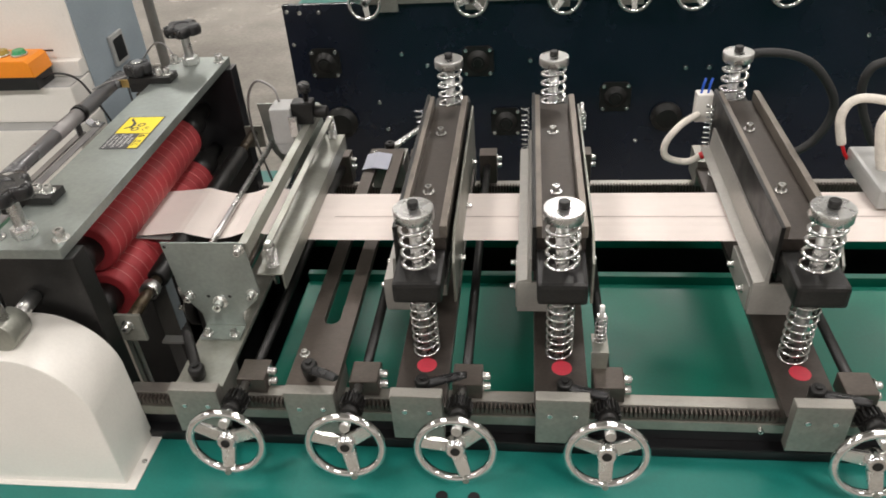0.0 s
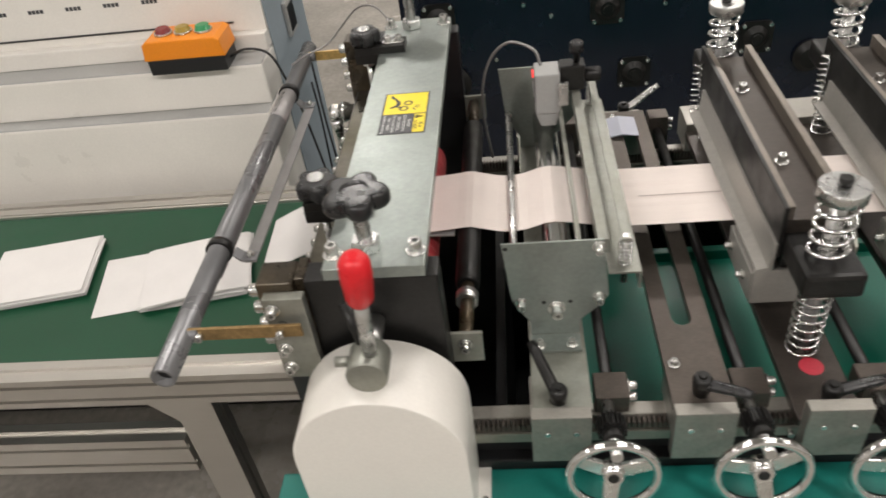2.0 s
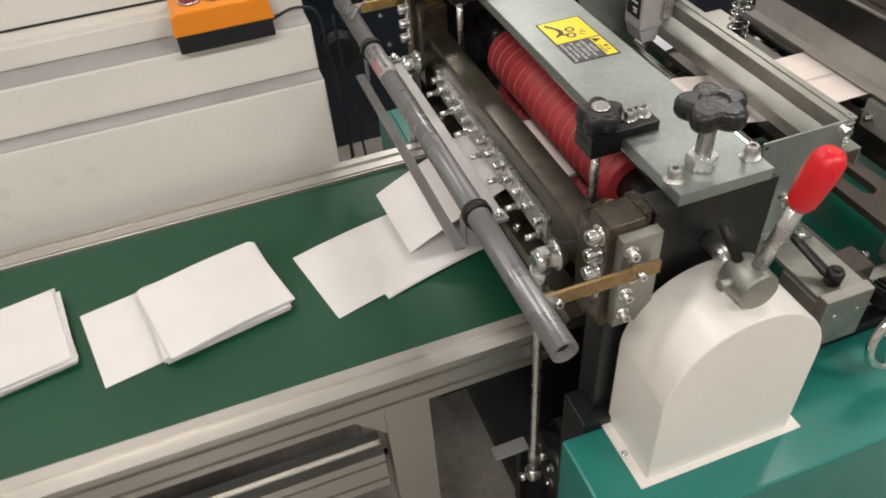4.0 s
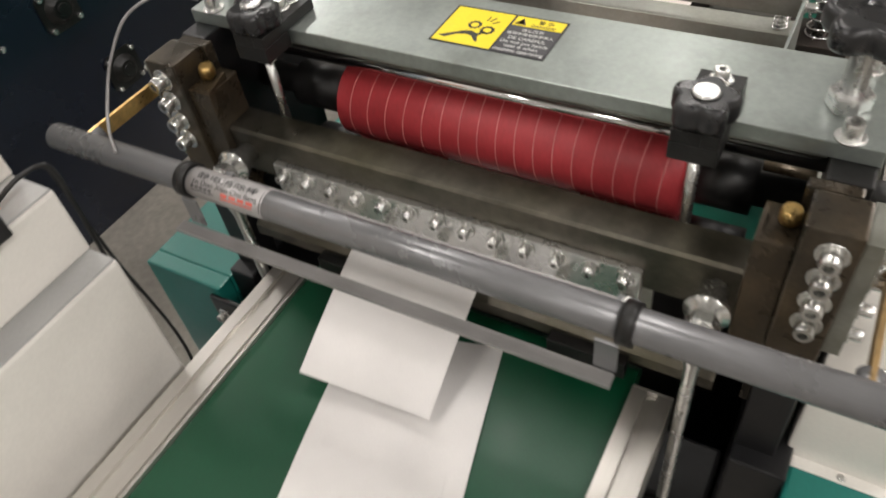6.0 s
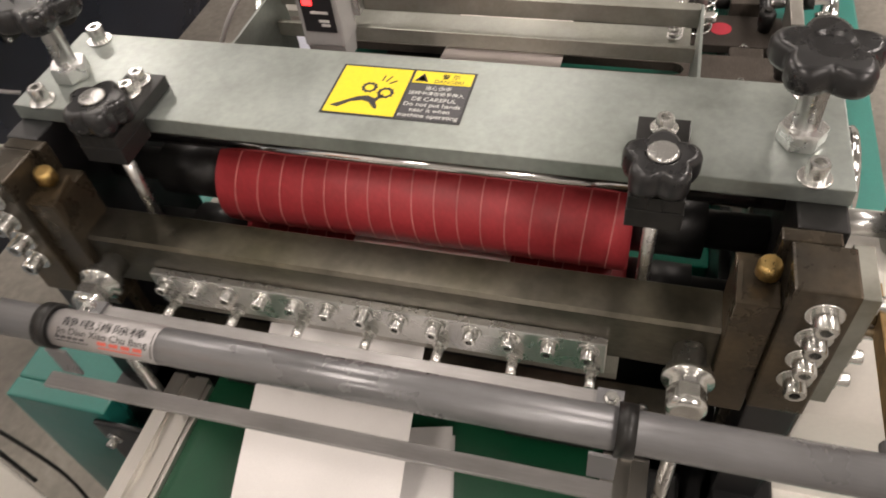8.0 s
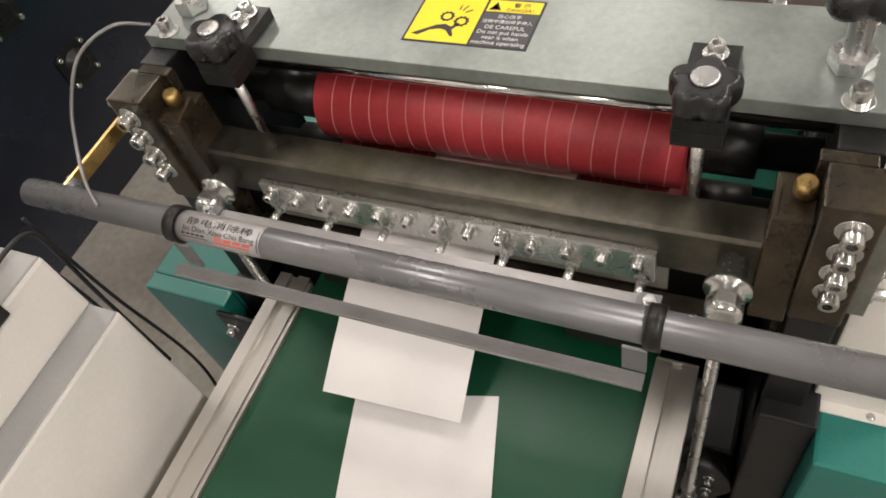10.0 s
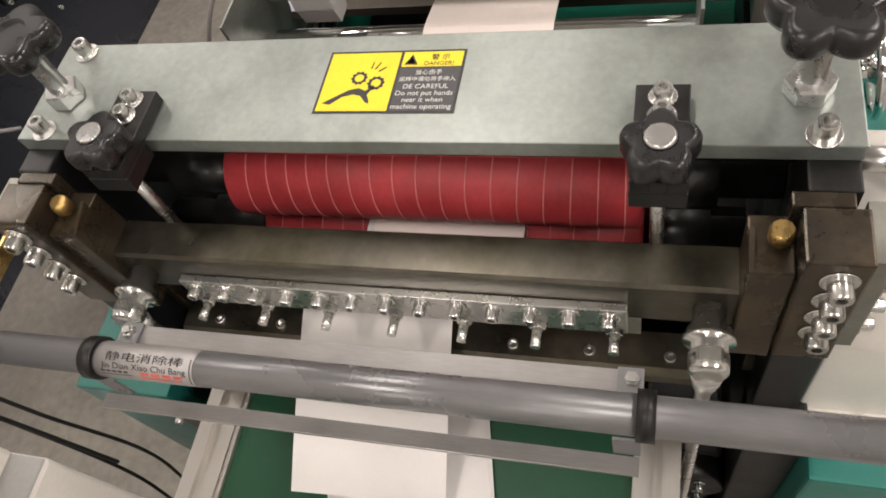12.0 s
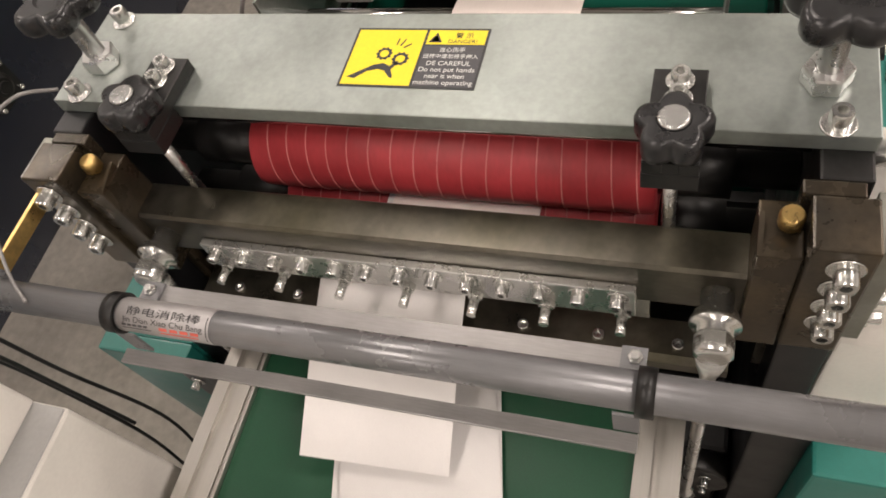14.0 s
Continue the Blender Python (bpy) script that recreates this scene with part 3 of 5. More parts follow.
def build_drive(s):
    """The crank disc and black gearbox below the head."""
    ob = thing("crank_drive", (-0.12, s * 0.25, 0.29), "black crank gearbox with a dark disc under the cutter head", "gearbox", "crank drives")
    part("housing", box(B(), -0.115, -0.02, s * 0.25 - 0.045, s * 0.25 + 0.045, 0.29, 0.57, 0.006), BLACK, ob)
    d = part("disc", lathe(B(), (-0.1152, s * 0.25, 0.525), (-0.142, s * 0.25, 0.525), [(0, 0.05), (0.1, 0.053), (0.85, 0.053), (1, 0.049)], 36), BLACKOX, ob, "dark crank disc")
    part("crank_pin", cyl(B(), (-0.1421, s * 0.25, 0.553), (-0.156, s * 0.25, 0.553), 0.008, 16), STEEL, d)
    for k in range(4):
        a = radians(45 + 90 * k)
        part("disc_bolt", socket_screw(B(), (-0.142, s * 0.25 + 0.03 * math.cos(a), 0.525 + 0.03 * math.sin(a)), (-1, 0, 0), 0.0045), SCREW, d)
    part("bracket", box(B(), -0.20, -0.14, s * 0.25 - s * 0.075 - 0.012, s * 0.25 - s * 0.075 + 0.012, 0.470, 0.476, 0.001), GREYPAINT, ob, "pale flat bracket")
    part("bracket_post", box(B(), -0.155, -0.1402, s * 0.25 - s * 0.075 - 0.01, s * 0.25 - s * 0.075 + 0.01, 0.29, 0.4698, 0.001), BLACK, ob)
    return ob


build_drive(-1)
build_drive(1)


# ---- outfeed conveyor ----
BELT_Z = 0.825


def profile_beam(bm, x0, x1, yc, zc, w, h):
    """An extruded aluminium beam with T-slots on its sides and top."""
    hw, hh, s, d = w / 2, h / 2, 0.0032, 0.006
    pts = [(-hw, -hh), (hw, -hh)]
    cuts = [-hh * 0.5, hh * 0.5]
    for c in cuts:
        pts += [(hw, c - s), (hw - d, c - s), (hw - d, c + s), (hw, c + s)]
    pts += [(hw, hh)]
    pts += [(0.005, hh), (0.005, hh - d), (-0.005, hh - d), (-0.005, hh)]
    pts += [(-hw, hh)]
    for c in cuts[::-1]:
        pts += [(-hw, c + s), (-hw + d, c + s), (-hw + d, c - s), (-hw, c - s)]
    prism(bm, [(yc + a, zc + b) for a, b in pts], "x", x0, x1)
    return bm


def build_conveyor():
    cv = thing("belt_conveyor", (-1.2, 0.02, 0), "green belt conveyor on an aluminium profile frame", "conveyor")
    bm = prism(B(), [(-0.106, BELT_Z - 0.02), (-0.112, BELT_Z - 0.006), (-0.12, BELT_Z), (-3.2, BELT_Z), (-3.2, BELT_Z - 0.04), (-0.12, BELT_Z - 0.04)], "y", -0.198, 0.193)
    part("belt", bm, BELT, cv, "dark green smooth conveyor belt")
    fr = part("front_beam", profile_beam(B(), -3.2, -0.145, -0.2185, 0.803, 0.040, 0.060), ALU, cv, "slotted aluminium beam")
    part("end_cap", box(B(), -0.1448, -0.1415, -0.2385, -0.1985, 0.773, 0.833, 0.001), ALU, fr)
    part("rear_beam", profile_beam(B(), -3.2, -0.145, 0.2185, 0.803, 0.040, 0.060), ALU, cv)
    for y in (-0.2185, 0.2185):
        part("lower_beam", profile_beam(B(), -3.2, -0.386, y, 0.645, 0.040, 0.080), ALU, cv, "slotted aluminium beam")
        for x in (-0.345, -1.75, -3.1):
            bm = B()
            outline = []
            for a, b in ((-0.0225, -0.0225), (0.0225, -0.0225), (0.0225, -0.004), (0.0165, -0.004), (0.0165, 0.004), (0.0225, 0.004), (0.0225, 0.0225),
                         (0.004, 0.0225), (0.004, 0.0165), (-0.004, 0.0165), (-0.004, 0.0225), (-0.0225, 0.0225), (-0.0225, 0.004), (-0.0165, 0.004), (-0.0165, -0.004), (-0.0225, -0.004)):
                outline.append((x + a * 1.35, y + b * 0.88))
            leg = part("leg", prism(bm, outline, "z", 0.02, 0.7728), ALU, cv, "grey aluminium profile leg")
            part("foot", lathe(B(), (x, y, 0), (x, y, 0.02), [(0, 0.03), (0.4, 0.03), (1, 0.012)], 16), BLACK, leg)
            for sx in (-1, 1):
                if abs(x + 0.345) < 0.01 and sx > 0:
                    continue
                part("gusset", prism(B(), [(x + sx * 0.0306, 0.7725), (x + sx * 0.075, 0.7725), (x + sx * 0.0306, 0.7225)], "y", y - 0.016, y + 0.016), ALU, leg)
    # belt edge guard strip behind the belt
    part("edge_strip", box(B(), -3.2, -0.15, 0.1932, 0.1982, BELT_Z - 0.01, BELT_Z + 0.006, 0.001), ALU, cv)
    part("motor_bracket", box(B(), -0.80, -0.76, -0.215, -0.20, 0.750, 0.7725, 0.002), WHITE, cv)
    return cv


build_conveyor()


# ---- control cabinet ----
def build_cabinet():
    cab = thing("control_cabinet", (-1.6, 0.5, 0), "cream enamelled control cabinet with stepped front, its side coloured as shaded", "cabinet")
    xr, xl = -0.297, -3.4
    # black set-back block stands in for the shade under the cabinet
    part("plinth", box(B(), xl + 0.05, xr - 0.05, 0.40, 0.64, 0.0, 0.5798, 0.002), BLACK, cab, "black set-back block standing in for the shade under the cabinet")
    part("lower_body", box(B(), xl, xr, 0.282, 0.66, 0.58, 0.968, 0.004), WHITE, cab, "cream enamelled lower panel")
    part("lower_ledge", prism(B(), [(0.2835, 0.9682), (0.2845, 0.970), (0.66, 0.970), (0.66, 0.9682)], "x", xl, xr - 0.002), GREYPAINT, cab, "grey recessed ledge")
    part("middle_body", box(B(), xl, xr, 0.317, 0.66, 0.9702, 1.049, 0.004), WHITE, cab)
    part("upper_ledge", prism(B(), [(0.3185, 1.0492), (0.3195, 1.051), (0.66, 1.051), (0.66, 1.0492)], "x", xl, xr - 0.002), GREYPAINT, cab, "grey recessed ledge")
    part("upper_sill", box(B(), xl, xr, 0.372, 0.66, 1.0512, 1.085, 0.003), WHITE, cab)
    door = part("upper_door", prism(B(), [(0.392, 1.0852), (0.45, 1.75), (0.66, 1.75), (0.66, 1.0852)], "x", xl, xr), WHITE, cab, "cream sloped upper panel")
    part("panel_seam", box(B(), xl, xr - 0.06, 0.3912, 0.3938, 1.101, 1.104), INK, door)
    # the side turned from the light: its bluish shade is painted in
    part("side_panel", box(B(), xr + 0.0004, xr + 0.0035, 0.40, 0.66, 0.30, 1.75, 0.001), SIDESHADE, cab, "side panel of the cream cabinet, bluish shade put into its colour")
    # recessed pull on the side
    pull = part("side_pull", box(B(), xr + 0.0036, xr + 0.012, 0.50, 0.56, 1.02, 1.09, 0.003), GREYPAINT, cab, "grey recessed pull")
    part("pull_recess", box(B(), xr + 0.0121, xr + 0.0135, 0.508, 0.552, 1.03, 1.08), BLACK, pull)
    # rows of small caption bars and switches on the sloped panel
    for k in range(10):
        x = -0.52 - 0.075 * k
        y = 0.4032
        for j in range(4):
            w = 0.006
            part("caption", box(B(), x + j * 0.008, x + j * 0.008 + w, y - 0.0062, y - 0.0035, 1.150, 1.157), INKGREY, door)
    fr = part("meter_frame", box(B(), -0.60, -0.53, 0.396, 0.412, 1.235, 1.30, 0.002), BLACK, door, "small framed meter")
    part("meter_face", box(B(), -0.593, -0.537, 0.3945, 0.3959, 1.242, 1.293), LABEL, fr)
    return cab


build_cabinet()


def build_button_box():
    ob = thing("button_box", (-0.42, 0.30, 1.06), "orange and black push-button box with three buttons", "control box")
    x0, x1, y0, y1 = -0.503, -0.352, 0.296, 0.368
    part("lower_shell", box(B(), x0 + 0.003, x1 - 0.003, y0 + 0.003, y1 - 0.003, 1.0512, 1.080, 0.003), BLACK, ob, "black lower shell")
    part("upper_shell", prism(B(), [(x0, 1.0802), (x1, 1.0802), (x1 - 0.004, 1.110), (x1 - 0.012, 1.116), (x0 + 0.012, 1.116), (x0 + 0.004, 1.110)], "y", y0, y1, 0.003), ORANGE, ob, "orange lid")
    for k, (m, w) in enumerate(((DARKRED, "dark red"), (OLIVE, "olive yellow"), (GREENPLASTIC, "green"))):
        x = x0 + 0.036 + 0.0375 * k
        b = part("button", lathe(B(), (x, 0.332, 1.116), (x, 0.332, 1.128), [(0, 0.0145), (0.45, 0.0145), (0.46, 0.0125), (0.9, 0.0125), (1, 0.010)], 20), m, ob, w + " push button")
        part("bezel", pipe(B(), (x, 0.332, 1.1161), (x, 0.332, 1.120), 0.0165, 0.0147), STEEL, b)
    cable = thing("box_cable", (-0.35, 0.308, 1.075), "black cable from the button box", "cable")
    pts = curve_points([(-0.354, 0.325, 1.066), (-0.318, 0.318, 1.080), (-0.284, 0.330, 1.062), (-0.272, 0.352, 1.0), (-0.262, 0.380, 0.90), (-0.250, 0.405, 0.72)])
    part("wire", sweep(B(), pts, 0.0024, 8), RUBBER, cable)
    return ob


build_button_box()


def build_hanging_cables():
    for k, (x, y) in enumerate(((-0.235, 0.425), (-0.250, 0.445))):
        ob = thing("hanging_cable", (x, y, 0), "black cable hanging down between cabinet and cutter", "cable", "hanging cables")
        pts = curve_points([(x - 0.005, y + 0.01, 1.0 - 0.06 * k), (x, y, 0.85), (x + 0.012 * (1 - k), y - 0.015, 0.65), (x - 0.012, y, 0.45), (x + 0.03 * k - 0.02, y + 0.06, 0.15), (x + 0.02, y + 0.12, 0.006), (x + 0.15, y + 0.2 + 0.05 * k, 0.006)])
        part("wire", sweep(B(), pts, 0.0023, 8), RUBBER, ob)


build_hanging_cables()


# ---- cover with lever ----
def build_cover():
    ob = thing("gear_cover", (-0.012, -0.40, 0.76), "cream enamelled arched sheet-metal cover on the teal shelf", "cover")
    r, zc, xc = 0.0985, 0.905, -0.013
    arch = [(xc - r, 0.7605)] + [(xc - r * math.cos(math.pi * k / 48), zc + r * math.sin(math.pi * k / 48)) for k in range(49)] + [(xc + r, 0.7605)]
    bm = prism(B(), arch, "y", -0.441, -0.347, 0.0022)
    for f in bm.faces:
        f.smooth = abs(f.normal.y) < 0.1 and f.normal.z > 0.02
    part("shell", bm, WHITE, ob, "arched cream shell")
    fl = part("flange", box(B(), xc - r - 0.012, xc + r + 0.016, -0.449, -0.347, 0.7602, 0.7625, 0.0006), WHITE, ob)
    for x in (xc - r - 0.006, xc + r + 0.009):
        part("screw", lathe(B(), (x, -0.400, 0.7625), (x, -0.400, 0.7645), [(0, 0.0042), (0.6, 0.0038), (1, 0.002)], 12), SCREW, fl)
    lever = thing("lever", (-0.007, -0.398, 1.003), "steel lever with a bright red grip on the cover", "lever")
    bm = lathe(B(), (-0.010, -0.384, 1.024), (-0.010, -0.424, 1.024), [(0, 0.021), (0.06, 0.0225), (0.94, 0.0225), (1, 0.021)], 24)
    cyl(bm, (-0.045, -0.404, 1.03), (-0.03, -0.404, 1.03), 0.006, 12)
    part("hub", bm, ZINC_PART, lever, "grey steel hub")
    part("arm", cyl(B(), (-0.006, -0.406, 1.036), (0.004, -0.424, 1.142), 0.0078, 14), STEEL, lever)
    part("grip", lathe(B(), (0.003, -0.4225, 1.132), (0.0095, -0.4335, 1.198), [(0, 0.0105), (0.1, 0.0135), (0.6, 0.0155), (0.85, 0.0148), (0.95, 0.011), (1, 0.005)], 22), REDPLASTIC, lever, "bright red grip")
    part("side_arm", cyl(B(), (-0.012, -0.396, 1.030), (-0.030, -0.372, 1.085), 0.006, 12), BLACKOX, lever)
    part("shaft", cyl(B(), (-0.010, -0.384, 1.024), (-0.010, -0.336, 1.024), 0.010, 16), STEEL, lever)
    return ob


build_cover()


# ---- antistatic bar ----
def build_static_bar():
    tx, tz = -0.227, 1.037
    ob = thing("antistatic_bar", (tx, -0.02, 0.94), "grey antistatic bar with a silver label on flat brackets", "static eliminator")
    bm = pipe(B(), (tx, -0.425, tz), (tx, 0.40, tz), 0.0138, 0.0105)
    tube = part("tube", bm, GREYTUBE, ob, "long grey tube")
    cyl(bm := B(), (tx, -0.415, tz), (tx, -0.413, tz), 0.0106, 20)
    part("tube_plug", bm, BLACK, tube)
    part("label_band", pipe(B(), (tx, 0.118, tz), (tx, 0.206, tz), 0.0142, 0.0139), LABEL, tube, "silver label with black and red print")
    # print on the label: plain bars round the tube
    def bar(a0, a1, ya, yb, mat, nm):
        bm = B()
        k = 5
        rows = []
        for j in range(k + 1):
            a = radians(a0 + (a1 - a0) * j / k)
            rows.append([bm.verts.new((tx - 0.01435 * math.cos(a), y, tz + 0.01435 * math.sin(a))) for y in (ya, yb)])
        for p, q in zip(rows, rows[1:]):
            bm.faces.new((p[0], p[1], q[1], q[0]))
        part(nm, bm, mat, tube)

    def bent_text(words, size, width, yc, angle):
        """A line of print bent round the tube, width metres long."""
        cu = bpy.data.curves.new("lettering", "FONT")
        cu.body, cu.size, cu.align_x, cu.align_y = words, size, "CENTER", "CENTER"
        tmp = bpy.data.objects.new("lettering", cu)
        scene.collection.objects.link(tmp)
        me = bpy.data.meshes.new_from_object(tmp.evaluated_get(bpy.context.evaluated_depsgraph_get()))
        bpy.data.objects.remove(tmp)
        bm = B()
        bm.from_mesh(me)
        bpy.data.meshes.remove(me)
        long = max(v.co.x for v in bm.verts) - min(v.co.x for v in bm.verts)
        for v in bm.verts:
            a = radians(angle) + v.co.y / 0.0145
            v.co = (tx - 0.0145 * math.cos(a), yc - v.co.x * width / long, tz + 0.0145 * math.sin(a))
        part("lettering", bm, INK, tube)
    bent_text("静电消除棒", 0.0078, 0.070, 0.161, 80)
    bent_text("Jin Dian Xiao Chu Bang", 0.0068, 0.076, 0.161, 52)
    for k in range(5):
        bar(29, 37, 0.200 - k * 0.0052, 0.196 - k * 0.0052, INKGREY, "print_bar")
    bar(19, 23, 0.200, 0.172, INKGREY, "print_bar")
    for k in range(4):
        bar(26, 38, 0.164 - k * 0.0098, 0.1565 - k * 0.0098, REDINK, "print_bar")
    bar(14, 20, 0.164, 0.128, REDINK, "print_bar")
    bar(10, 95, 0.1205, 0.1197, INK, "print_bar")
    for y in (-0.209, 0.214):
        bm = pipe(B(), (tx, y - 0.006, tz), (tx, y + 0.006, tz), 0.0172, 0.0139)
        part("clamp_ring", bm, BLACKOX, ob, "black clamp ring")
        # strap from the upper strip round the tube to the lower strip
        q = y + (0.012 if y < 0 else -0.002)
        part("end_strap", prism(B(), [(-0.186, 1.0125), (-0.186, 1.0145), (-0.206, 1.0155), (-0.2145, 1.024), (-0.2158, 1.0225), (-0.2075, 1.0125)], "y", q - 0.009, q + 0.009), GREYTUBE, ob, "bent flat steel strap")
        part("end_strap", prism(B(), [(-0.2405, 1.0225), (-0.2385, 1.0235), (-0.2385, 0.992), (-0.2405, 0.991)], "y", q - 0.009, q + 0.009), GREYTUBE, ob, "bent flat steel strap")
    part("lower_strip", box(B(), -0.254, -0.241, -0.2056, 0.232, 0.986, 0.990, 0.0005), GREYSTRIP, ob, "flat grey strip")
    part("upper_strip", box(B(), -0.2035, -0.187, -0.2056, 0.225, 1.010, 1.0122, 0.0005), GREYSTRIP, ob, "flat grey strip")
    for y in (-0.198, 0.213):
        bm = cyl(B(), (-0.195, y, 1.0146), (-0.195, y, 1.022), 0.0035, 10)
        hex_nut(bm, (-0.195, y, 1.0146), (0, 0, 1), 0.0058, 0.004)
        part("screw", bm, SCREW, ob)
    for s, m in ((-1, BROWNBRASS), (1, BRASS)):
        y = s * 0.362 if s < 0 else 0.357
        br = part("brass_bracket", box(B(), -0.222, -0.088, y - 0.0022, y + 0.0022, 1.030, 1.047, 0.0008), m, ob, "tarnished brass flat bracket")
        part("tee", cyl(B(), (tx + 0.004, y, 1.038), (-0.206, y, 1.038), 0.009, 14), GREYTUBE, ob)
        for x in (-0.205, -0.112):
            part("screw", socket_screw(B(), (x, y + s * 0.0022, 1.038), (0, s, 0), 0.0048, washer=False), SCREW, br)
        part("stand_off", cyl(B(), (-0.112, s * 0.3522, 1.038), (-0.112, s * 0.3598, 1.038), 0.006, 12), SCREW, br)
    cable = thing("bar_cable", (-0.23, 0.3, 0.95), "thin pale cable of the antistatic bar", "cable")
    pts = curve_points([(-0.236, 0.296, 1.052), (-0.215, 0.325, 1.055), (-0.18, 0.362, 1.058), (-0.15, 0.372, 1.085), (-0.115, 0.365, 1.118), (-0.08, 0.342, 1.128), (-0.055, 0.322, 1.112)])
    part("wire", sweep(B(), pts, 0.0018, 7), GREYSTRIP, cable)
    return ob


build_static_bar()


# ---- stations along the rails ----
STATIONS = [(0.157, "bracket"), (0.323, "slot"), (0.471, "press"), (0.667, "press"), (0.995, "press")]


def hand_wheel(x, y, z, r=0.0503, tilt=7, turn=100, group="adjusting handwheels"):
    """A chromed three-spoke handwheel on its shaft, tilted upwards; hub at x, y, z."""
    ob = thing("handwheel", (x, y, z), "polished chrome handwheel with three spokes", "handwheel", group)
    m = pose(0, 0, 0, 90 - tilt, 0, 0)
    bm = B()
    rim = [(r * math.cos(2 * math.pi * k / 48), r * math.sin(2 * math.pi * k / 48), 0) for k in range(48)]
    sweep(bm, rim, 0.0058, 10, True)
    bmesh.ops.transform(bm, matrix=m, verts=bm.verts)
    part("rim", bm, CHROME, ob, local=True)
    for k in range(3):
        a = radians(turn + 120 * k)
        bm = B()
        c, s = math.cos(a), math.sin(a)
        w0, w1 = 0.010, 0.0085
        pts = []
        for d, w, z0 in ((0.010, w0, 0.0), (r - 0.003, w1, 0.0)):
            for q in (-1, 1):
                for h in (-0.004, 0.0035):
                    pts.append(bm.verts.new((d * c - q * w * s, d * s + q * w * c, z0 + h - (0.006 if d < 0.02 else 0))))
        for q in ((0, 1, 3, 2), (4, 6, 7, 5), (0, 4, 5, 1), (2, 3, 7, 6), (0, 2, 6, 4), (1, 5, 7, 3)):
            bm.faces.new([pts[i] for i in q])
        bmesh.ops.bevel(bm, geom=list(bm.edges), offset=0.002, segments=2, affect="EDGES", profile=0.6)
        bmesh.ops.transform(bm, matrix=m, verts=bm.verts)
        part("spoke", bm, SPOKE, ob, local=True)
    bm = lathe(B(), (0, 0, -0.018), (0, 0, 0.004), [(0, 0.012), (0.2, 0.0135), (0.85, 0.0135), (1, 0.011)], 22)
    bmesh.ops.transform(bm, matrix=m, verts=bm.verts)
    part("hub", bm, CHROME, ob, local=True)
    bm = lathe(B(), (0, 0, 0.0041), (0, 0, 0.0055), [(0, 0.0068), (1, 0.006)], 16)
    bmesh.ops.transform(bm, matrix=m, verts=bm.verts)
    part("hub_screw", bm, BLACKOX, ob, local=True)
    bm = B()
    a = radians(turn)
    lathe(bm, ((r - 0.001) * math.cos(a), (r - 0.001) * math.sin(a), 0.004), ((r - 0.001) * math.cos(a), (r - 0.001) * math.sin(a), 0.009), [(0, 0.005), (1, 0.0045)], 6)
    bmesh.ops.transform(bm, matrix=m, verts=bm.verts)
    part("grip_nut", bm, ZINC_PART, ob, local=True)
    return ob


def clamp_lever(x, y, z, angle, mat, length=0.062, rise=0.010):
    """A ratchet clamp lever standing on a block."""
    ob = thing("clamp_lever", (x, y, z), "black ratchet clamp lever on the rail block" if mat is not STEEL else "small bright clamp lever", "clamp lever", "clamp levers")
    part("pivot", lathe(B(), (x, y, z), (x, y, z + 0.030), [(0, 0.0085), (0.3, 0.0085), (0.32, 0.0105), (0.85, 0.0115), (1, 0.009)], 18), BLACKOX, ob)
    a = radians(angle)
    c, s = math.cos(a), math.sin(a)
    bm = B()
    rings = []
    for d, w, h, zz in ((0.0, 0.0095, 0.008, 0.019), (0.2, 0.008, 0.0065, 0.021), (0.8, 0.0072, 0.0055, 0.021 + rise * 0.8), (1.0, 0.0055, 0.004, 0.021 + rise)):
        p = Vector((x + d * length * c, y + d * length * s, z + zz))
        rings.append([bm.verts.new(p + Vector((-s * w * math.cos(t), c * w * math.cos(t), h * math.sin(t)))) for t in [2 * math.pi * k / 12 for k in range(12)]])
    for p, q in zip(rings, rings[1:]):
        for k in range(12):
            f = bm.faces.new((p[k], p[(k + 1) % 12], q[(k + 1) % 12], q[k]))
            f.smooth = True
    bm.faces.new(rings[0][::-1])
    bm.faces.new(rings[-1])
    part("handle", bm, mat, ob)
    part("screw", lathe(B(), (x, y, z + 0.0301), (x, y, z + 0.033), [(0, 0.005), (1, 0.0042)], 12), BLACKOX, ob)
    return ob


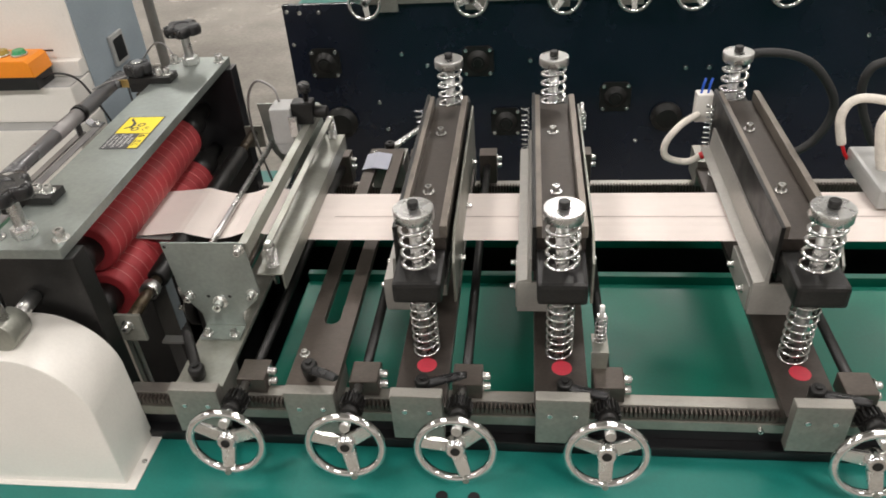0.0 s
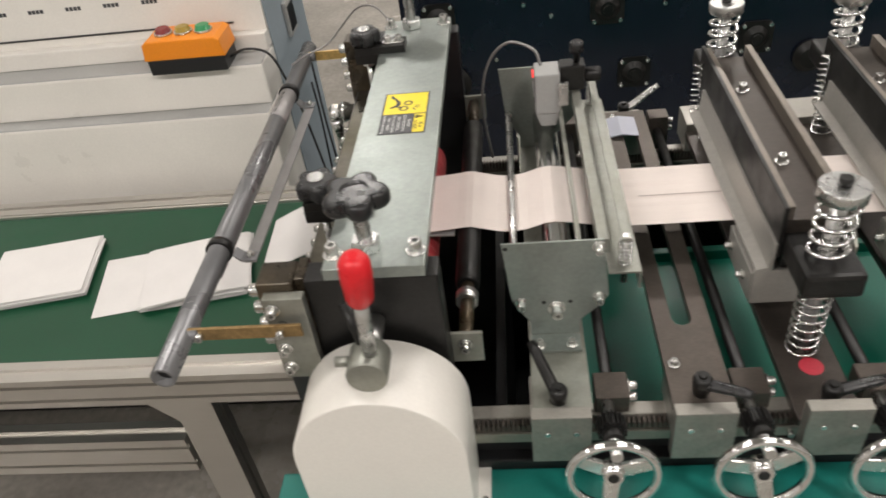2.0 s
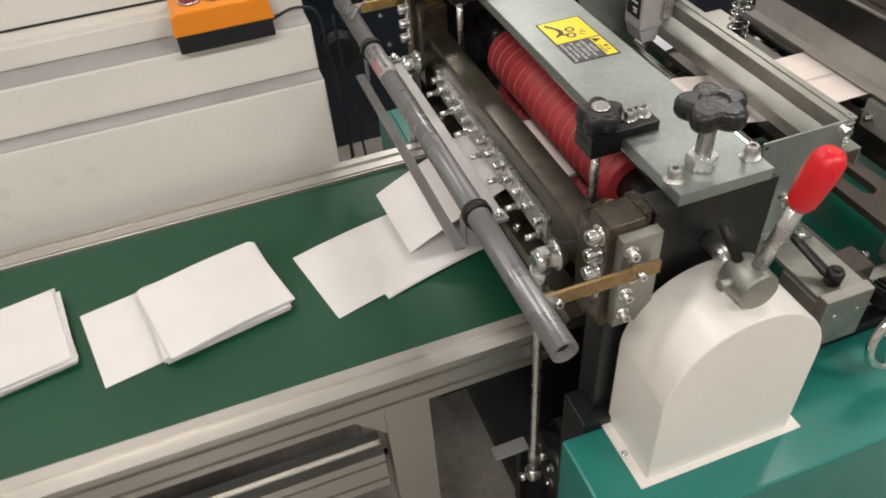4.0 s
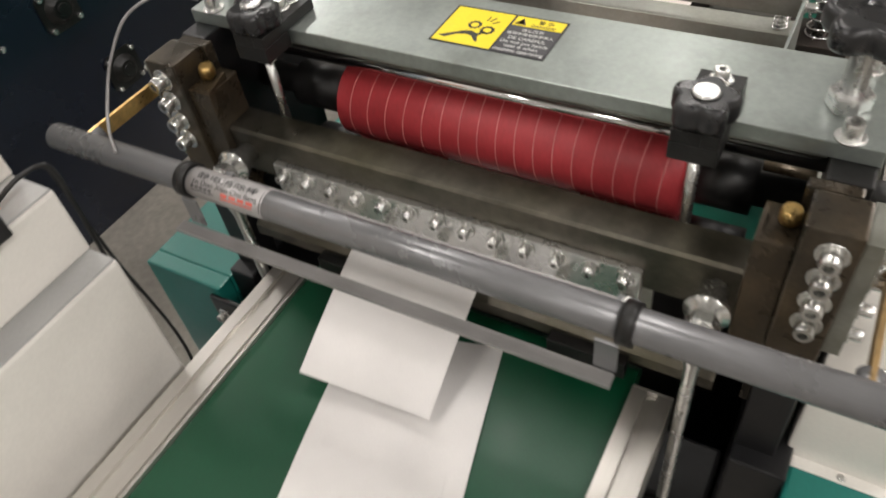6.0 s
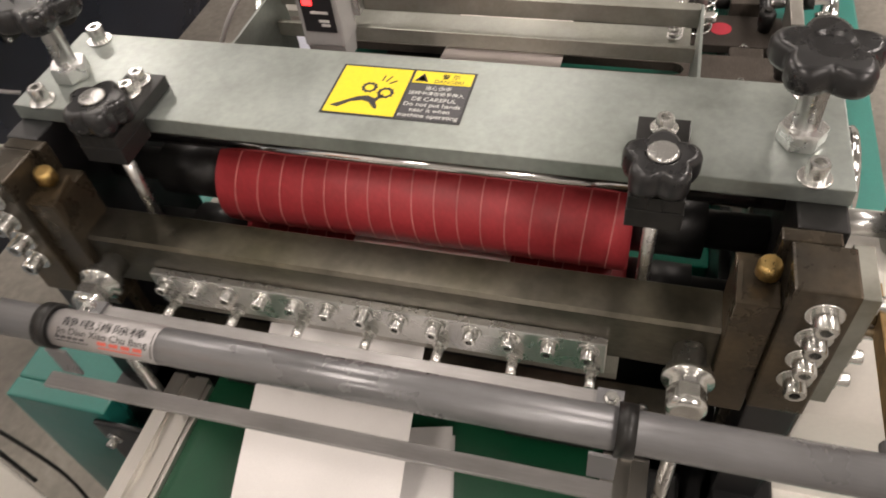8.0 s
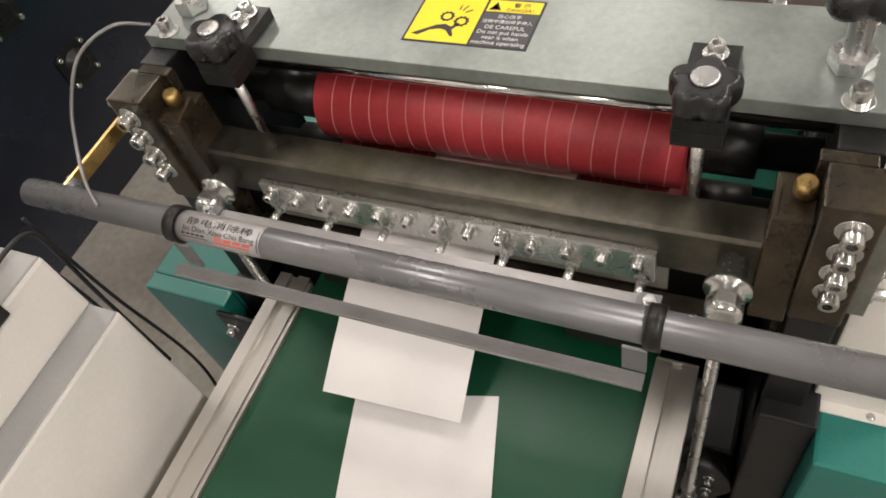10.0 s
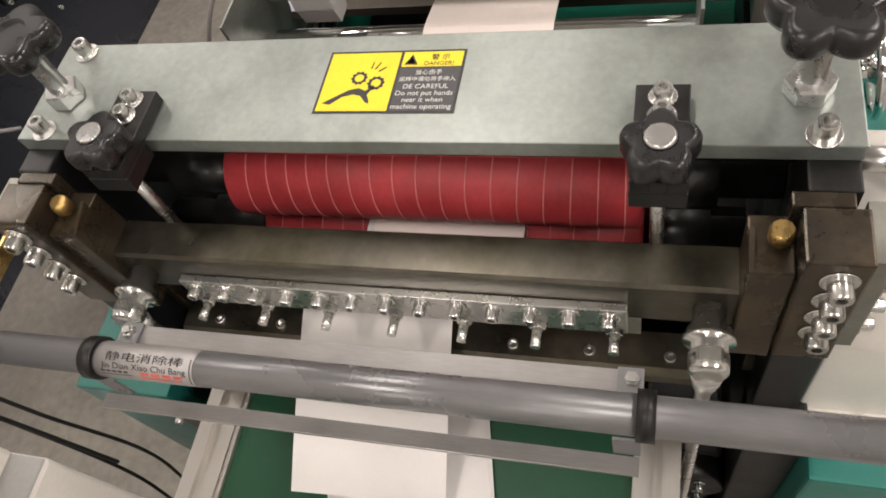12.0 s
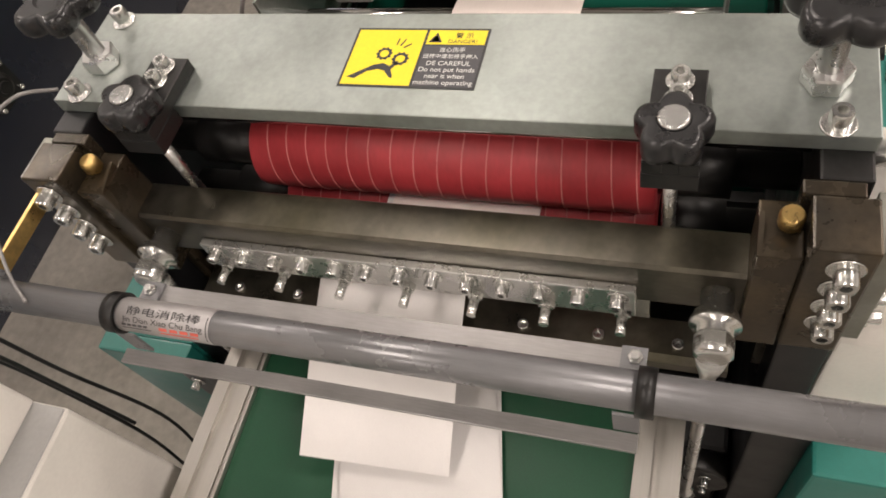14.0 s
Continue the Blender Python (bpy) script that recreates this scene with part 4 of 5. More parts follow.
def rail_block(x, kind):
    """Rail clamp block with its pinion carrier and cross shaft."""
    ob = thing("rail_block", (x + 0.035, -0.34, 0.79), "ground steel clamp block on the toothed rail", "rail block", "rail blocks")
    b = part("clamp_block", box(B(), x, x + 0.071, -0.379, -0.3622, 0.808, 0.892, 0.0015), GROUND, ob, "ground steel block with two dowel holes")
    if kind != "press":
        part("block_top", box(B(), x, x + 0.071, -0.3620, -0.30, 0.8422, 0.878, 0.0015), GROUND, ob)
    for d in (0.019, 0.053):
        part("dowel", lathe(B(), (x + d, -0.379, 0.862), (x + d, -0.3807, 0.862), [(0, 0.0042), (1, 0.0036)], 12), SCREW, b)
    bx = x + 0.080
    c = part("pinion_carrier", box(B(), bx, bx + 0.042, -0.333, -0.291, 0.8422, 0.870, 0.002), BROWNSTEEL, ob, "brownish steel carrier")
    for z in (0.8495, 0.8635):
        part("cap_screw", socket_screw(B(), (bx + 0.042, -0.306 - (0.870 - z) * 0.4, z), (1, 0, 0), 0.0058, 0.009), SCREW, c)
    gx = bx + 0.014
    # pinion with teeth, tilted shaft
    n, r0, r1 = 18, 0.0135, 0.0175
    out = []
    for k in range(n):
        for f_, r in ((0.0, r0), (0.2, r1), (0.5, r1), (0.7, r0)):
            a = 2 * math.pi * (k + f_) / n
            out.append((r * math.cos(a), r * math.sin(a)))
    m = Matrix.Translation((gx, -0.374, 0.868)) @ pose(0, 0, 0, 90 - 10, 0, 0)
    bm = prism(B(), out, "z", -0.010, 0.012)
    lathe(bm, (0, 0, 0.012), (0, 0, 0.026), [(0, 0.0125), (1, 0.0125)], 18)
    bmesh.ops.transform(bm, matrix=m, verts=bm.verts)
    part("pinion", bm, BLACKOX, ob, "black toothed pinion")
    bm = cyl(B(), (0, 0, -0.045), (0, 0, 0.052), 0.0068, 14)
    bmesh.ops.transform(bm, matrix=m, verts=bm.verts)
    part("pinion_shaft", bm, STEEL, ob)
    part("cross_shaft", cyl(B(), (bx + 0.018, -0.2908, 0.858), (bx + 0.018, 0.318, 0.850), 0.0075, 16), BLACKOX, ob, "dark cross shaft")
    rb = part("rear_block", box(B(), x, x + 0.071, 0.302, 0.374, 0.8105, 0.868, 0.0015), GROUND, ob)
    part("rear_carrier", box(B(), bx + 0.002, bx + 0.038, 0.3185, 0.352, 0.8105, 0.878, 0.0015), BROWNSTEEL, ob)
    bm = B()
    for z in (0.846, 0.862):
        socket_screw(bm, (bx + 0.038, 0.336, z), (1, 0, 0), 0.005)
    part("cap_screws", bm, SCREW, ob)
    return ob


def press(x):
    """A spring-loaded press bar across the web on its dark base bar."""
    c = x + 0.035
    base = thing("base_bar", (c, 0, 0.842), "dark rolled steel base bar across the rails", "machine bar", "base bars")
    part("flat_bar", box(B(), x - 0.002, x + 0.073, -0.3618, 0.3018, 0.8422, 0.855, 0.0015), DARKBAR, base)
    part("round_sticker", lathe(B(), (c + 0.003, -0.281, 0.855), (c + 0.003, -0.281, 0.8556), [(0, 0.0145), (1, 0.0145)], 28), REDSTICK, base, "round red sticker")
    ob = thing("press_bar", (c, 0, 0.862), "steel channel press bar held by bright springs", "press bar", "press bars")
    ch = B()
    box(ch, c - 0.034, c + 0.034, -0.205, 0.235, 1.010, 1.030, 0.001)
    part("channel_floor", ch, DARKBAR, ob, "dark brown channel floor")
    part("channel_flange", box(B(), c - 0.0375, c - 0.0265, -0.205, 0.235, 1.0302, 1.050, 0.0012), WORNBAR, ob, "worn brownish steel flange")
    part("channel_flange", box(B(), c + 0.0265, c + 0.0365, -0.205, 0.235, 1.0302, 1.050, 0.0012), WORNBAR, ob)
    for y in (0.119, -0.08):
        part("cap_screw", socket_screw(B(), (c - 0.004, y, 1.0302), (0, 0, 1), 0.0062, 0.010), SCREW, ob)
    part("lower_jaw", box(B(), c - 0.030, c + 0.030, -0.205, 0.235, 0.925, 0.945, 0.001), GROUND, ob)
    part("upper_jaw", box(B(), c - 0.030, c + 0.030, -0.205, 0.235, 0.957, 1.0098, 0.001), BLACKOX, ob)
    part("side_cheek", box(B(), c - 0.0402, c - 0.0345, -0.21, 0.24, 0.976, 1.0515, 0.001), BLACKOX, ob, "black side cheek")
    for y in (-0.249, 0.272):
        eb = part("end_block", box(B(), c - 0.034, c + 0.034, y - 0.040, y + 0.046, 0.978, 1.012, 0.006), BLACKOX, ob, "black end block")
        part("guide_pin", cyl(B(), (c, y, 0.8552), (c, y, 1.108), 0.0095, 16), STEEL, eb)
        part("upper_spring", spring(B(), c, y, 1.012, 1.093, 0.0215, 0.0030, 4.6), CHROME, ob, "bright coil spring")
        part("lower_spring", spring(B(), c, y, 0.8552, 0.978, 0.0185, 0.0020, 9.5), CHROME, ob, "bright coil spring")
        part("spring_cap", lathe(B(), (c, y, 1.093), (c, y, 1.109), [(0, 0.0262), (0.06, 0.027), (0.92, 0.027), (1, 0.0262)], 36), STEEL, ob, "round zinc spring cap")
        bm = lathe(B(), (c, y, 1.109), (c, y, 1.119), [(0, 0.0078), (0.85, 0.0078), (1, 0.0066)], 16)
        part("cap_bolt", bm, BLACKOX, ob)
    part("side_plate", prism(B(), [(-0.225, 0.930), (-0.225, 1.0), (-0.19, 1.032), (0.23, 1.032), (0.23, 0.93)], "x", c + 0.0430, c + 0.0466, 0.0005), ZINC_PART, ob, "thin zinc side plate")
    for y in (-0.15, 0.0, 0.15):
        part("side_screw", socket_screw(B(), (c + 0.0466, y, 0.955), (1, 0, 0), 0.0042), SCREW, ob)
    # pale angle on the entry side of the web, with its end block and return spring
    part("entry_angle", prism(B(), [(c - 0.061, 0.957), (c - 0.061, 0.9595), (c - 0.047, 0.9625), (c - 0.0440, 0.9990), (c - 0.0406, 0.9990), (c - 0.0406, 0.957)], "y", -0.212, 0.19, 0.0005), PALEALU, ob, "pale aluminium angle")
    part("entry_block", box(B(), c - 0.062, c - 0.004, -0.2115, -0.2065, 0.902, 0.9566, 0.001), PALEALU, ob)
    part("entry_rail", box(B(), c - 0.064, c - 0.050, -0.2062, -0.105, 0.905, 0.949, 0.001), PALEALU, ob)
    for y in (-0.18, -0.12):
        part("rail_screw", socket_screw(B(), (c - 0.064, y, 0.925), (-1, 0, 0), 0.0045), SCREW, ob)
    part("return_spring", spring(B(), c - 0.052, 0.20, 0.955, 1.035, 0.0065, 0.0011, 9), CHROME, ob, "thin return spring")
    return ob


def build_stations():
    angles = (118, -35, 5, -28, -28)
    for k, (x, kind) in enumerate(STATIONS):
        rail_block(x, kind)
        hand_wheel(x + 0.091, -0.425, 0.843, turn=(-95, -80, -75, -90, -80)[k])
        z = 0.8785
        if kind == "slot":
            ob = thing("slotted_bar", (x + 0.036, 0, 0.878), "long dark steel bar with a slot down its middle", "machine bar")
            # one bar with a round-ended slot, as a closed ring of quads
            x0, x1, xc = x, x + 0.071, x + 0.0355
            r, ya, yb = 0.0125, -0.222, 0.262
            outer = [(x1, yb), (x1, 0.33), (xc, 0.33), (x0, 0.33), (x0, yb), (x0, ya), (x0, -0.3615), (xc, -0.3615), (x1, -0.3615), (x1, ya)]
            inner = [(xc + r, yb), (xc + r * 0.7, yb + r * 0.7), (xc, yb + r), (xc - r * 0.7, yb + r * 0.7), (xc - r, yb), (xc - r, ya), (xc - r * 0.7, ya - r * 0.7), (xc, ya - r), (xc + r * 0.7, ya - r * 0.7), (xc + r, ya)]
            bm = B()
            loops = [[bm.verts.new((*p, z)) for p in ring] for ring, z in ((outer, 0.8902), (inner, 0.8902), (inner, 0.8782), (outer, 0.8782))]
            for i in range(4):
                p, q = loops[i], loops[(i + 1) % 4]
                for j in range(10):
                    bm.faces.new((p[j], p[(j + 1) % 10], q[(j + 1) % 10], q[j]))
            bmesh.ops.recalc_face_normals(bm, faces=bm.faces)
            part("flat_bar", bm, BROWNSTEEL, ob)
            for y in (-0.30, 0.305):
                part("bar_screw", socket_screw(B(), (x + 0.012, y, 0.8902), (0, 0, 1), 0.005, 0.006), SCREW, ob)
            z = 0.890
            tag = thing("plastic_tag", (x + 0.03, 0.28, 0.89), "crumpled clear plastic tag on the slotted bar", "tag")
            part("film", prism(B(), [(x - 0.002, 0.8935), (x + 0.02, 0.899), (x + 0.05, 0.894), (x + 0.05, 0.8925), (x + 0.02, 0.8965), (x - 0.002, 0.8925)], "y", 0.235, 0.30), CLEAR, tag)
        if kind == "press":
            press(x)
        clamp_lever(x + (0.034 if kind != "press" else 0.040), -0.337 if kind == "press" else -0.347, 0.8552 if kind == "press" else z, angles[k], PLASTIC if k else BLACKOX, 0.062 if k != 1 else 0.056, 0.012 if k else 0.03)
    clamp_lever(0.361, 0.345, 0.868, 22, STEEL, 0.07, 0.028)


build_stations()


def build_spring_post():
    """A small sprung post hooked beside the second press."""
    ob = thing("spring_post", (0.757, -0.27, 0.862), "small bright spring on a hooked zinc post beside the press", "spring")
    part("hook_plate", prism(B(), [(0.748, 0.80), (0.762, 0.80), (0.768, 0.90), (0.744, 0.90)], "y", -0.2955, -0.2935), ZINC_PART, ob)
    part("hook_foot", box(B(), 0.746, 0.768, -0.293, -0.255, 0.8965, 0.8995, 0.0005), ZINC_PART, ob)
    part("coil", spring(B(), 0.757, -0.272, 0.8996, 0.942, 0.0075, 0.0012, 6), CHROME, ob, "bright small coil spring")
    part("pin", cyl(B(), (0.757, -0.272, 0.8995), (0.757, -0.272, 0.965), 0.0035, 12), STEEL, ob)
    part("nut", hex_nut(B(), (0.757, -0.272, 0.942), (0, 0, 1), 0.0075, 0.006), SCREW, ob)
    far = thing("spring_post", (0.745, 0.20, 1.0), "small bright spring post behind the press", "spring")
    part("pin", cyl(B(), (0.752, 0.205, 0.985), (0.752, 0.205, 1.045), 0.0035, 12), STEEL, far)
    part("coil", spring(B(), 0.752, 0.205, 0.99, 1.022, 0.0075, 0.0012, 5), CHROME, far)
    part("nut", hex_nut(B(), (0.752, 0.205, 1.022), (0, 0, 1), 0.0075, 0.006), SCREW, far)


build_spring_post()


# ---- web guide with sensor ----
def build_web_guide():
    ob = thing("web_guide", (0.195, 0, 0.878), "zinc-plated web guide frame with rods and rollers", "web guide")
    part("arm_bar", box(B(), 0.160, 0.231, -0.3615, 0.335, 0.8782, 0.885, 0.001), ZINC_PART, ob, "zinc-plated cross bar")
    for s, y in ((-1, -0.237), (1, 0.232)):
        out = [(0.132, 1.043), (0.254, 1.043), (0.262, 0.955), (0.254, 0.940), (0.226, 0.912), (0.226, 0.889), (0.163, 0.889), (0.163, 0.912), (0.146, 0.938), (0.140, 0.955)]
        pl = part("end_bracket", prism(B(), out, "y", y - 0.0015, y + 0.0015, 0.0004), ZINC, ob, "shaped zinc-plated bracket plate")
        part("bracket_foot", box(B(), 0.163, 0.2265, *sorted((y + s * 0.0017, y + s * 0.032)), 0.8852, 0.889, 0.0006), ZINC, pl)
        for x, z, r in ((0.248, 1.033, 0.0055), (0.153, 0.947, 0.0055), (0.250, 0.952, 0.0055), (0.197, 0.936, 0.0075)):
            part("cap_screw", socket_screw(B(), (x, y + s * 0.0015, z), (0, s, 0), r, r * 2.0), SCREW, pl)
        for x in (0.174, 0.215):
            part("cap_screw", socket_screw(B(), (x, y + s * 0.022, 0.889), (0, 0, 1), 0.005, 0.008), SCREW, pl)
        for x, z in ((0.137, 1.036), (0.181, 0.946), (0.214, 0.946)):
            part("hole", lathe(B(), (x, y + s * 0.0014, z), (x, y + s * 0.0019, z), [(0, 0.0028), (1, 0.0028)], 10), BLACK, pl)
    part("thin_rod", cyl(B(), (0.1455, -0.2355, 0.9580), (0.1455, 0.2305, 0.9580), 0.0055, 14), STEEL, ob, "thin steel rod")
    part("flat_bar", box(B(), 0.247, 0.260, -0.2355, 0.2305, 1.020, 1.041, 0.001), ZINC_PART, ob, "zinc flat bar")
    part("steel_roller", cyl(B(), (0.205, -0.2355, 0.9445), (0.205, 0.2305, 0.9445), 0.0188, 28, chamfer=0.001), CHROME, ob, "polished guide roller")
    part("second_bar", box(B(), 0.226, 0.232, -0.2355, 0.2305, 0.992, 1.010, 0.001), ZINC_PART, ob, "thin zinc strip")
    tr = part("angle_tray", prism(B(), [(0.262, 0.982), (0.262, 0.9845), (0.302, 0.9845), (0.302, 0.957), (0.2995, 0.957), (0.2995, 0.982)], "y", -0.232, 0.212), ZINC_PART, ob, "thin zinc angle beside the web")
    for y in (-0.215, 0.195):
        bm = cyl(B(), (0.283, y, 0.955), (0.283, y, 1.030), 0.004, 12)
        hex_nut(bm, (0.283, y, 1.019), (0, 0, 1), 0.008, 0.006)
        part("stud", bm, SCREW, tr)
        part("small_spring", spring(B(), 0.283, y, 0.9846, 1.018, 0.0075, 0.0011, 6), CHROME, tr)
    part("clamp_strip", box(B(), 0.2775, 0.2885, -0.222, 0.202, 1.0252, 1.0292, 0.0008), ZINC_PART, ob, "thin zinc strip on two sprung studs")
    # black idle roller
    idl = thing("idle_roller", (0.083, 0, 0.93), "black idle roller that lifts the web", "roller")
    part("sleeve", lathe(B(), (0.083, -0.20, 0.946), (0.083, 0.215, 0.946), [(0, 0.014), (0.01, 0.0165), (0.99, 0.0165), (1, 0.014)], 28), BLACKOX, idl)
    part("axle_end", cyl(B(), (0.083, -0.299, 0.946), (0.083, -0.2, 0.946), 0.009, 16), DARKSTEEL, idl)
    part("axle_end", cyl(B(), (0.083, 0.215, 0.946), (0.083, 0.299, 0.946), 0.009, 16), DARKSTEEL, idl)
    part("collar", pipe(B(), (0.083, -0.232, 0.946), (0.083, -0.216, 0.946), 0.0145, 0.0092), STEEL, idl, "bright set collar")
    for s in (-1, 1):
        br = part("axle_bracket", box(B(), 0.0662, 0.104, *sorted((s * 0.299, s * 0.304)), 0.914, 0.962, 0.0008), ZINC_PART, idl)
        part("cap_screw", socket_screw(B(), (0.083, s * 0.304, 0.944), (0, s, 0), 0.006), SCREW, br)
    # photo sensor
    se = thing("photo_sensor", (0.19, 0.16, 1.0), "grey photo sensor with a red light on a black clamp", "sensor")
    part("sensor_body", box(B(), 0.190, 0.229, 0.132, 0.180, 1.006, 1.075, 0.003), GREYPAINT, se, "grey sensor body")
    part("lens_block", prism(B(), [(0.191, 1.0058), (0.228, 1.0058), (0.222, 0.985), (0.198, 0.985)], "y", 0.134, 0.178, 0.001), GREYPAINT, se)
    part("dial_face", box(B(), 0.1885, 0.1898, 0.138, 0.174, 1.026, 1.071), INK, se, "black face with small print")
    part("led", box(B(), 0.1875, 0.1884, 0.160, 0.171, 1.058, 1.067), LED, se, "glowing red light")
    for z, w in ((1.056, 0.010), (1.046, 0.006), (1.041, 0.005)):
        part("dial_print", box(B(), 0.1878, 0.1884, 0.144, 0.144 + w * 2, z - 0.008, z - 0.005), WHITEINK, se)
    cl = part("clamp", box(B(), 0.2292, 0.268, 0.140, 0.170, 1.0412, 1.082, 0.003), BLACKOX, se, "black sensor clamp")
    part("clamp_plate", box(B(), 0.226, 0.241, 0.1245, 0.1318, 1.024, 1.062, 0.001), STEEL, cl)
    part("clamp_knob", lathe(B(), (0.268, 0.155, 1.06), (0.293, 0.155, 1.06), [(0, 0.008), (0.1, 0.0115), (0.9, 0.0115), (1, 0.009)], 14), BLACKOX, cl)
    part("top_knob", lathe(B(), (0.256, 0.156, 1.082), (0.256, 0.156, 1.116), [(0, 0.005), (0.45, 0.005), (0.5, 0.011), (0.9, 0.011), (1, 0.008)], 14), PLASTIC, cl)
    ca = thing("sensor_cable", (0.18, 0.17, 1.08), "grey cable of the photo sensor", "cable")
    part("wire", sweep(B(), curve_points([(0.201, 0.168, 1.075), (0.19, 0.178, 1.098), (0.15, 0.205, 1.10), (0.115, 0.235, 1.05), (0.10, 0.262, 0.96), (0.11, 0.28, 0.84)]), 0.0024, 8), GREYSTRIP, ca)


build_web_guide()

# ---- the web ----
WY = (-0.095, 0.047)


def build_web():
    ob = thing("paper_web", (0.6, -0.02, 0.95), "running cream nonwoven web with faint fold lines", "paper web")
    line = [(-0.10, 0.9555), (-0.03, 0.9565), (0.0, 0.957), (0.03, 0.9585), (0.066, 0.9620), (0.078, 0.9637), (0.088, 0.9637), (0.098, 0.9605), (0.135, 0.9535), (0.158, 0.9525),
            (0.185, 0.968), (0.198, 0.9862), (0.207, 0.9866), (0.222, 0.9625), (0.262, 0.9545), (0.292, 0.951), (0.34, 0.950), (0.5, 0.950), (1.2, 0.950), (2.4, 0.950)]
    line[8:13] = [(0.125, 0.9535), (0.145, 0.951), (0.168, 0.955), (0.192, 0.9635), (0.205, 0.9648)]
    cols = 15
    rows = []
    rng = random.Random(2)
    fold = [0.0003 * (c % 2) for c in range(cols)]
    for c in (5, 7, 8, 10):
        fold[c] = 0.0012
    pts = []
    for a, b in zip(line, line[1:]):
        n = 2 if b[0] - a[0] < 0.1 else int((b[0] - a[0]) / 0.02)
        pts += [(a[0] + (b[0] - a[0]) * k / n, a[1] + (b[1] - a[1]) * k / n) for k in range(n)]
    for x, z in pts + [line[-1]]:
        rows.append([(x, WY[0] + (WY[1] - WY[0]) * c / (cols - 1), z + (fold[c] * (0.5 + 0.5 * rng.random()) if x > 0.29 else 0)) for c in range(cols)])
    bm = slab(B(), rows, 0.0006)
    part("web", bm, WEBPAPER, ob)
    ply = part("fold_line", box(B(), 0.33, 2.3, -0.0295, -0.0283, 0.9516, 0.9521), SEAM2, ob)
    return ob


SEAM2 = material("faint_fold_grey", (0.45, 0.38, 0.36), 0.9, 0.0, (400, 0.2), (30, 0.3), stretch=(0.1, 1, 1))
build_web()

# ---- sheets and stacks ----
SHEET = (0.174, 0.150)


def sheet_mesh(name, curl, seed):
    rng = random.Random(seed)
    nx, ny = 10, 8
    rows = [[(SHEET[0] * (i / nx - 0.5), SHEET[1] * (j / ny - 0.5), curl * ((i / nx - 0.5) ** 2 * 4) + 0.0003 * rng.random()) for j in range(ny + 1)] for i in range(nx + 1)]
    bm = slab(B(), rows, 0.0008)
    return bm


def build_stack(x, y, turn, count, seed):
    rng = random.Random(seed)
    ob = thing("paper_stack", (x, y, BELT_Z), "loose stack of white nonwoven sheets on the green belt", "paper stack", "stacks on the belt")
    ob.rotation_euler = (0, 0, radians(turn))
    base = part("sheet", sheet_mesh("sheet", 0.0006, seed), PAPER, ob, local=True)
    base.location = (0, 0, 0.0015)
    for k in range(1, count):
        s = new("sheet", base.data)
        s.parent = ob
        s.matrix_basis = pose(rng.uniform(-0.005, 0.005), rng.uniform(-0.004, 0.004), 0.0015 + 0.00135 * k, 0, 0, rng.uniform(-1.6, 1.6))
    return ob


def build_single(x, y, turn, seed, z=0.0):
    ob = thing("paper_sheet", (x, y, BELT_Z + z), "single white nonwoven sheet on the green belt", "paper sheet", "loose sheets")
    ob.rotation_euler = (0, 0, radians(turn))
    s = part("sheet", sheet_mesh("sheet", 0.0006, seed), PAPER, ob, local=True)
    s.location = (0, 0, 0.0012)
    return ob


# places on the belt at 3 s
RIDERS = [build_stack(-0.835, 0.014, 11, 11, 1), build_stack(-0.551, -0.003, 11, 8, 2), build_single(-0.632, -0.010, 12, 3),
          build_stack(-1.16, 0.01, 9, 10, 6)]
PERIOD, PEAK = 0.6695, -0.2916


def build_cut_sheets():
    out = []
    proto = None
    k = 0
    t = PEAK
    while t < 14.5:
        ob = thing("cut_sheet", (-0.03, -0.02, 0.953), "freshly cut white nonwoven sheet leaving the knife", "paper sheet", "cut sheets")
        if proto is None:
            proto = part("sheet", sheet_mesh("sheet", -0.003, 40), PAPER, ob, local=True)
        else:
            s = new("sheet", proto.data)
            s.parent = ob
        out.append((t, ob))
        t += PERIOD
    return out


CUTS = build_cut_sheets()


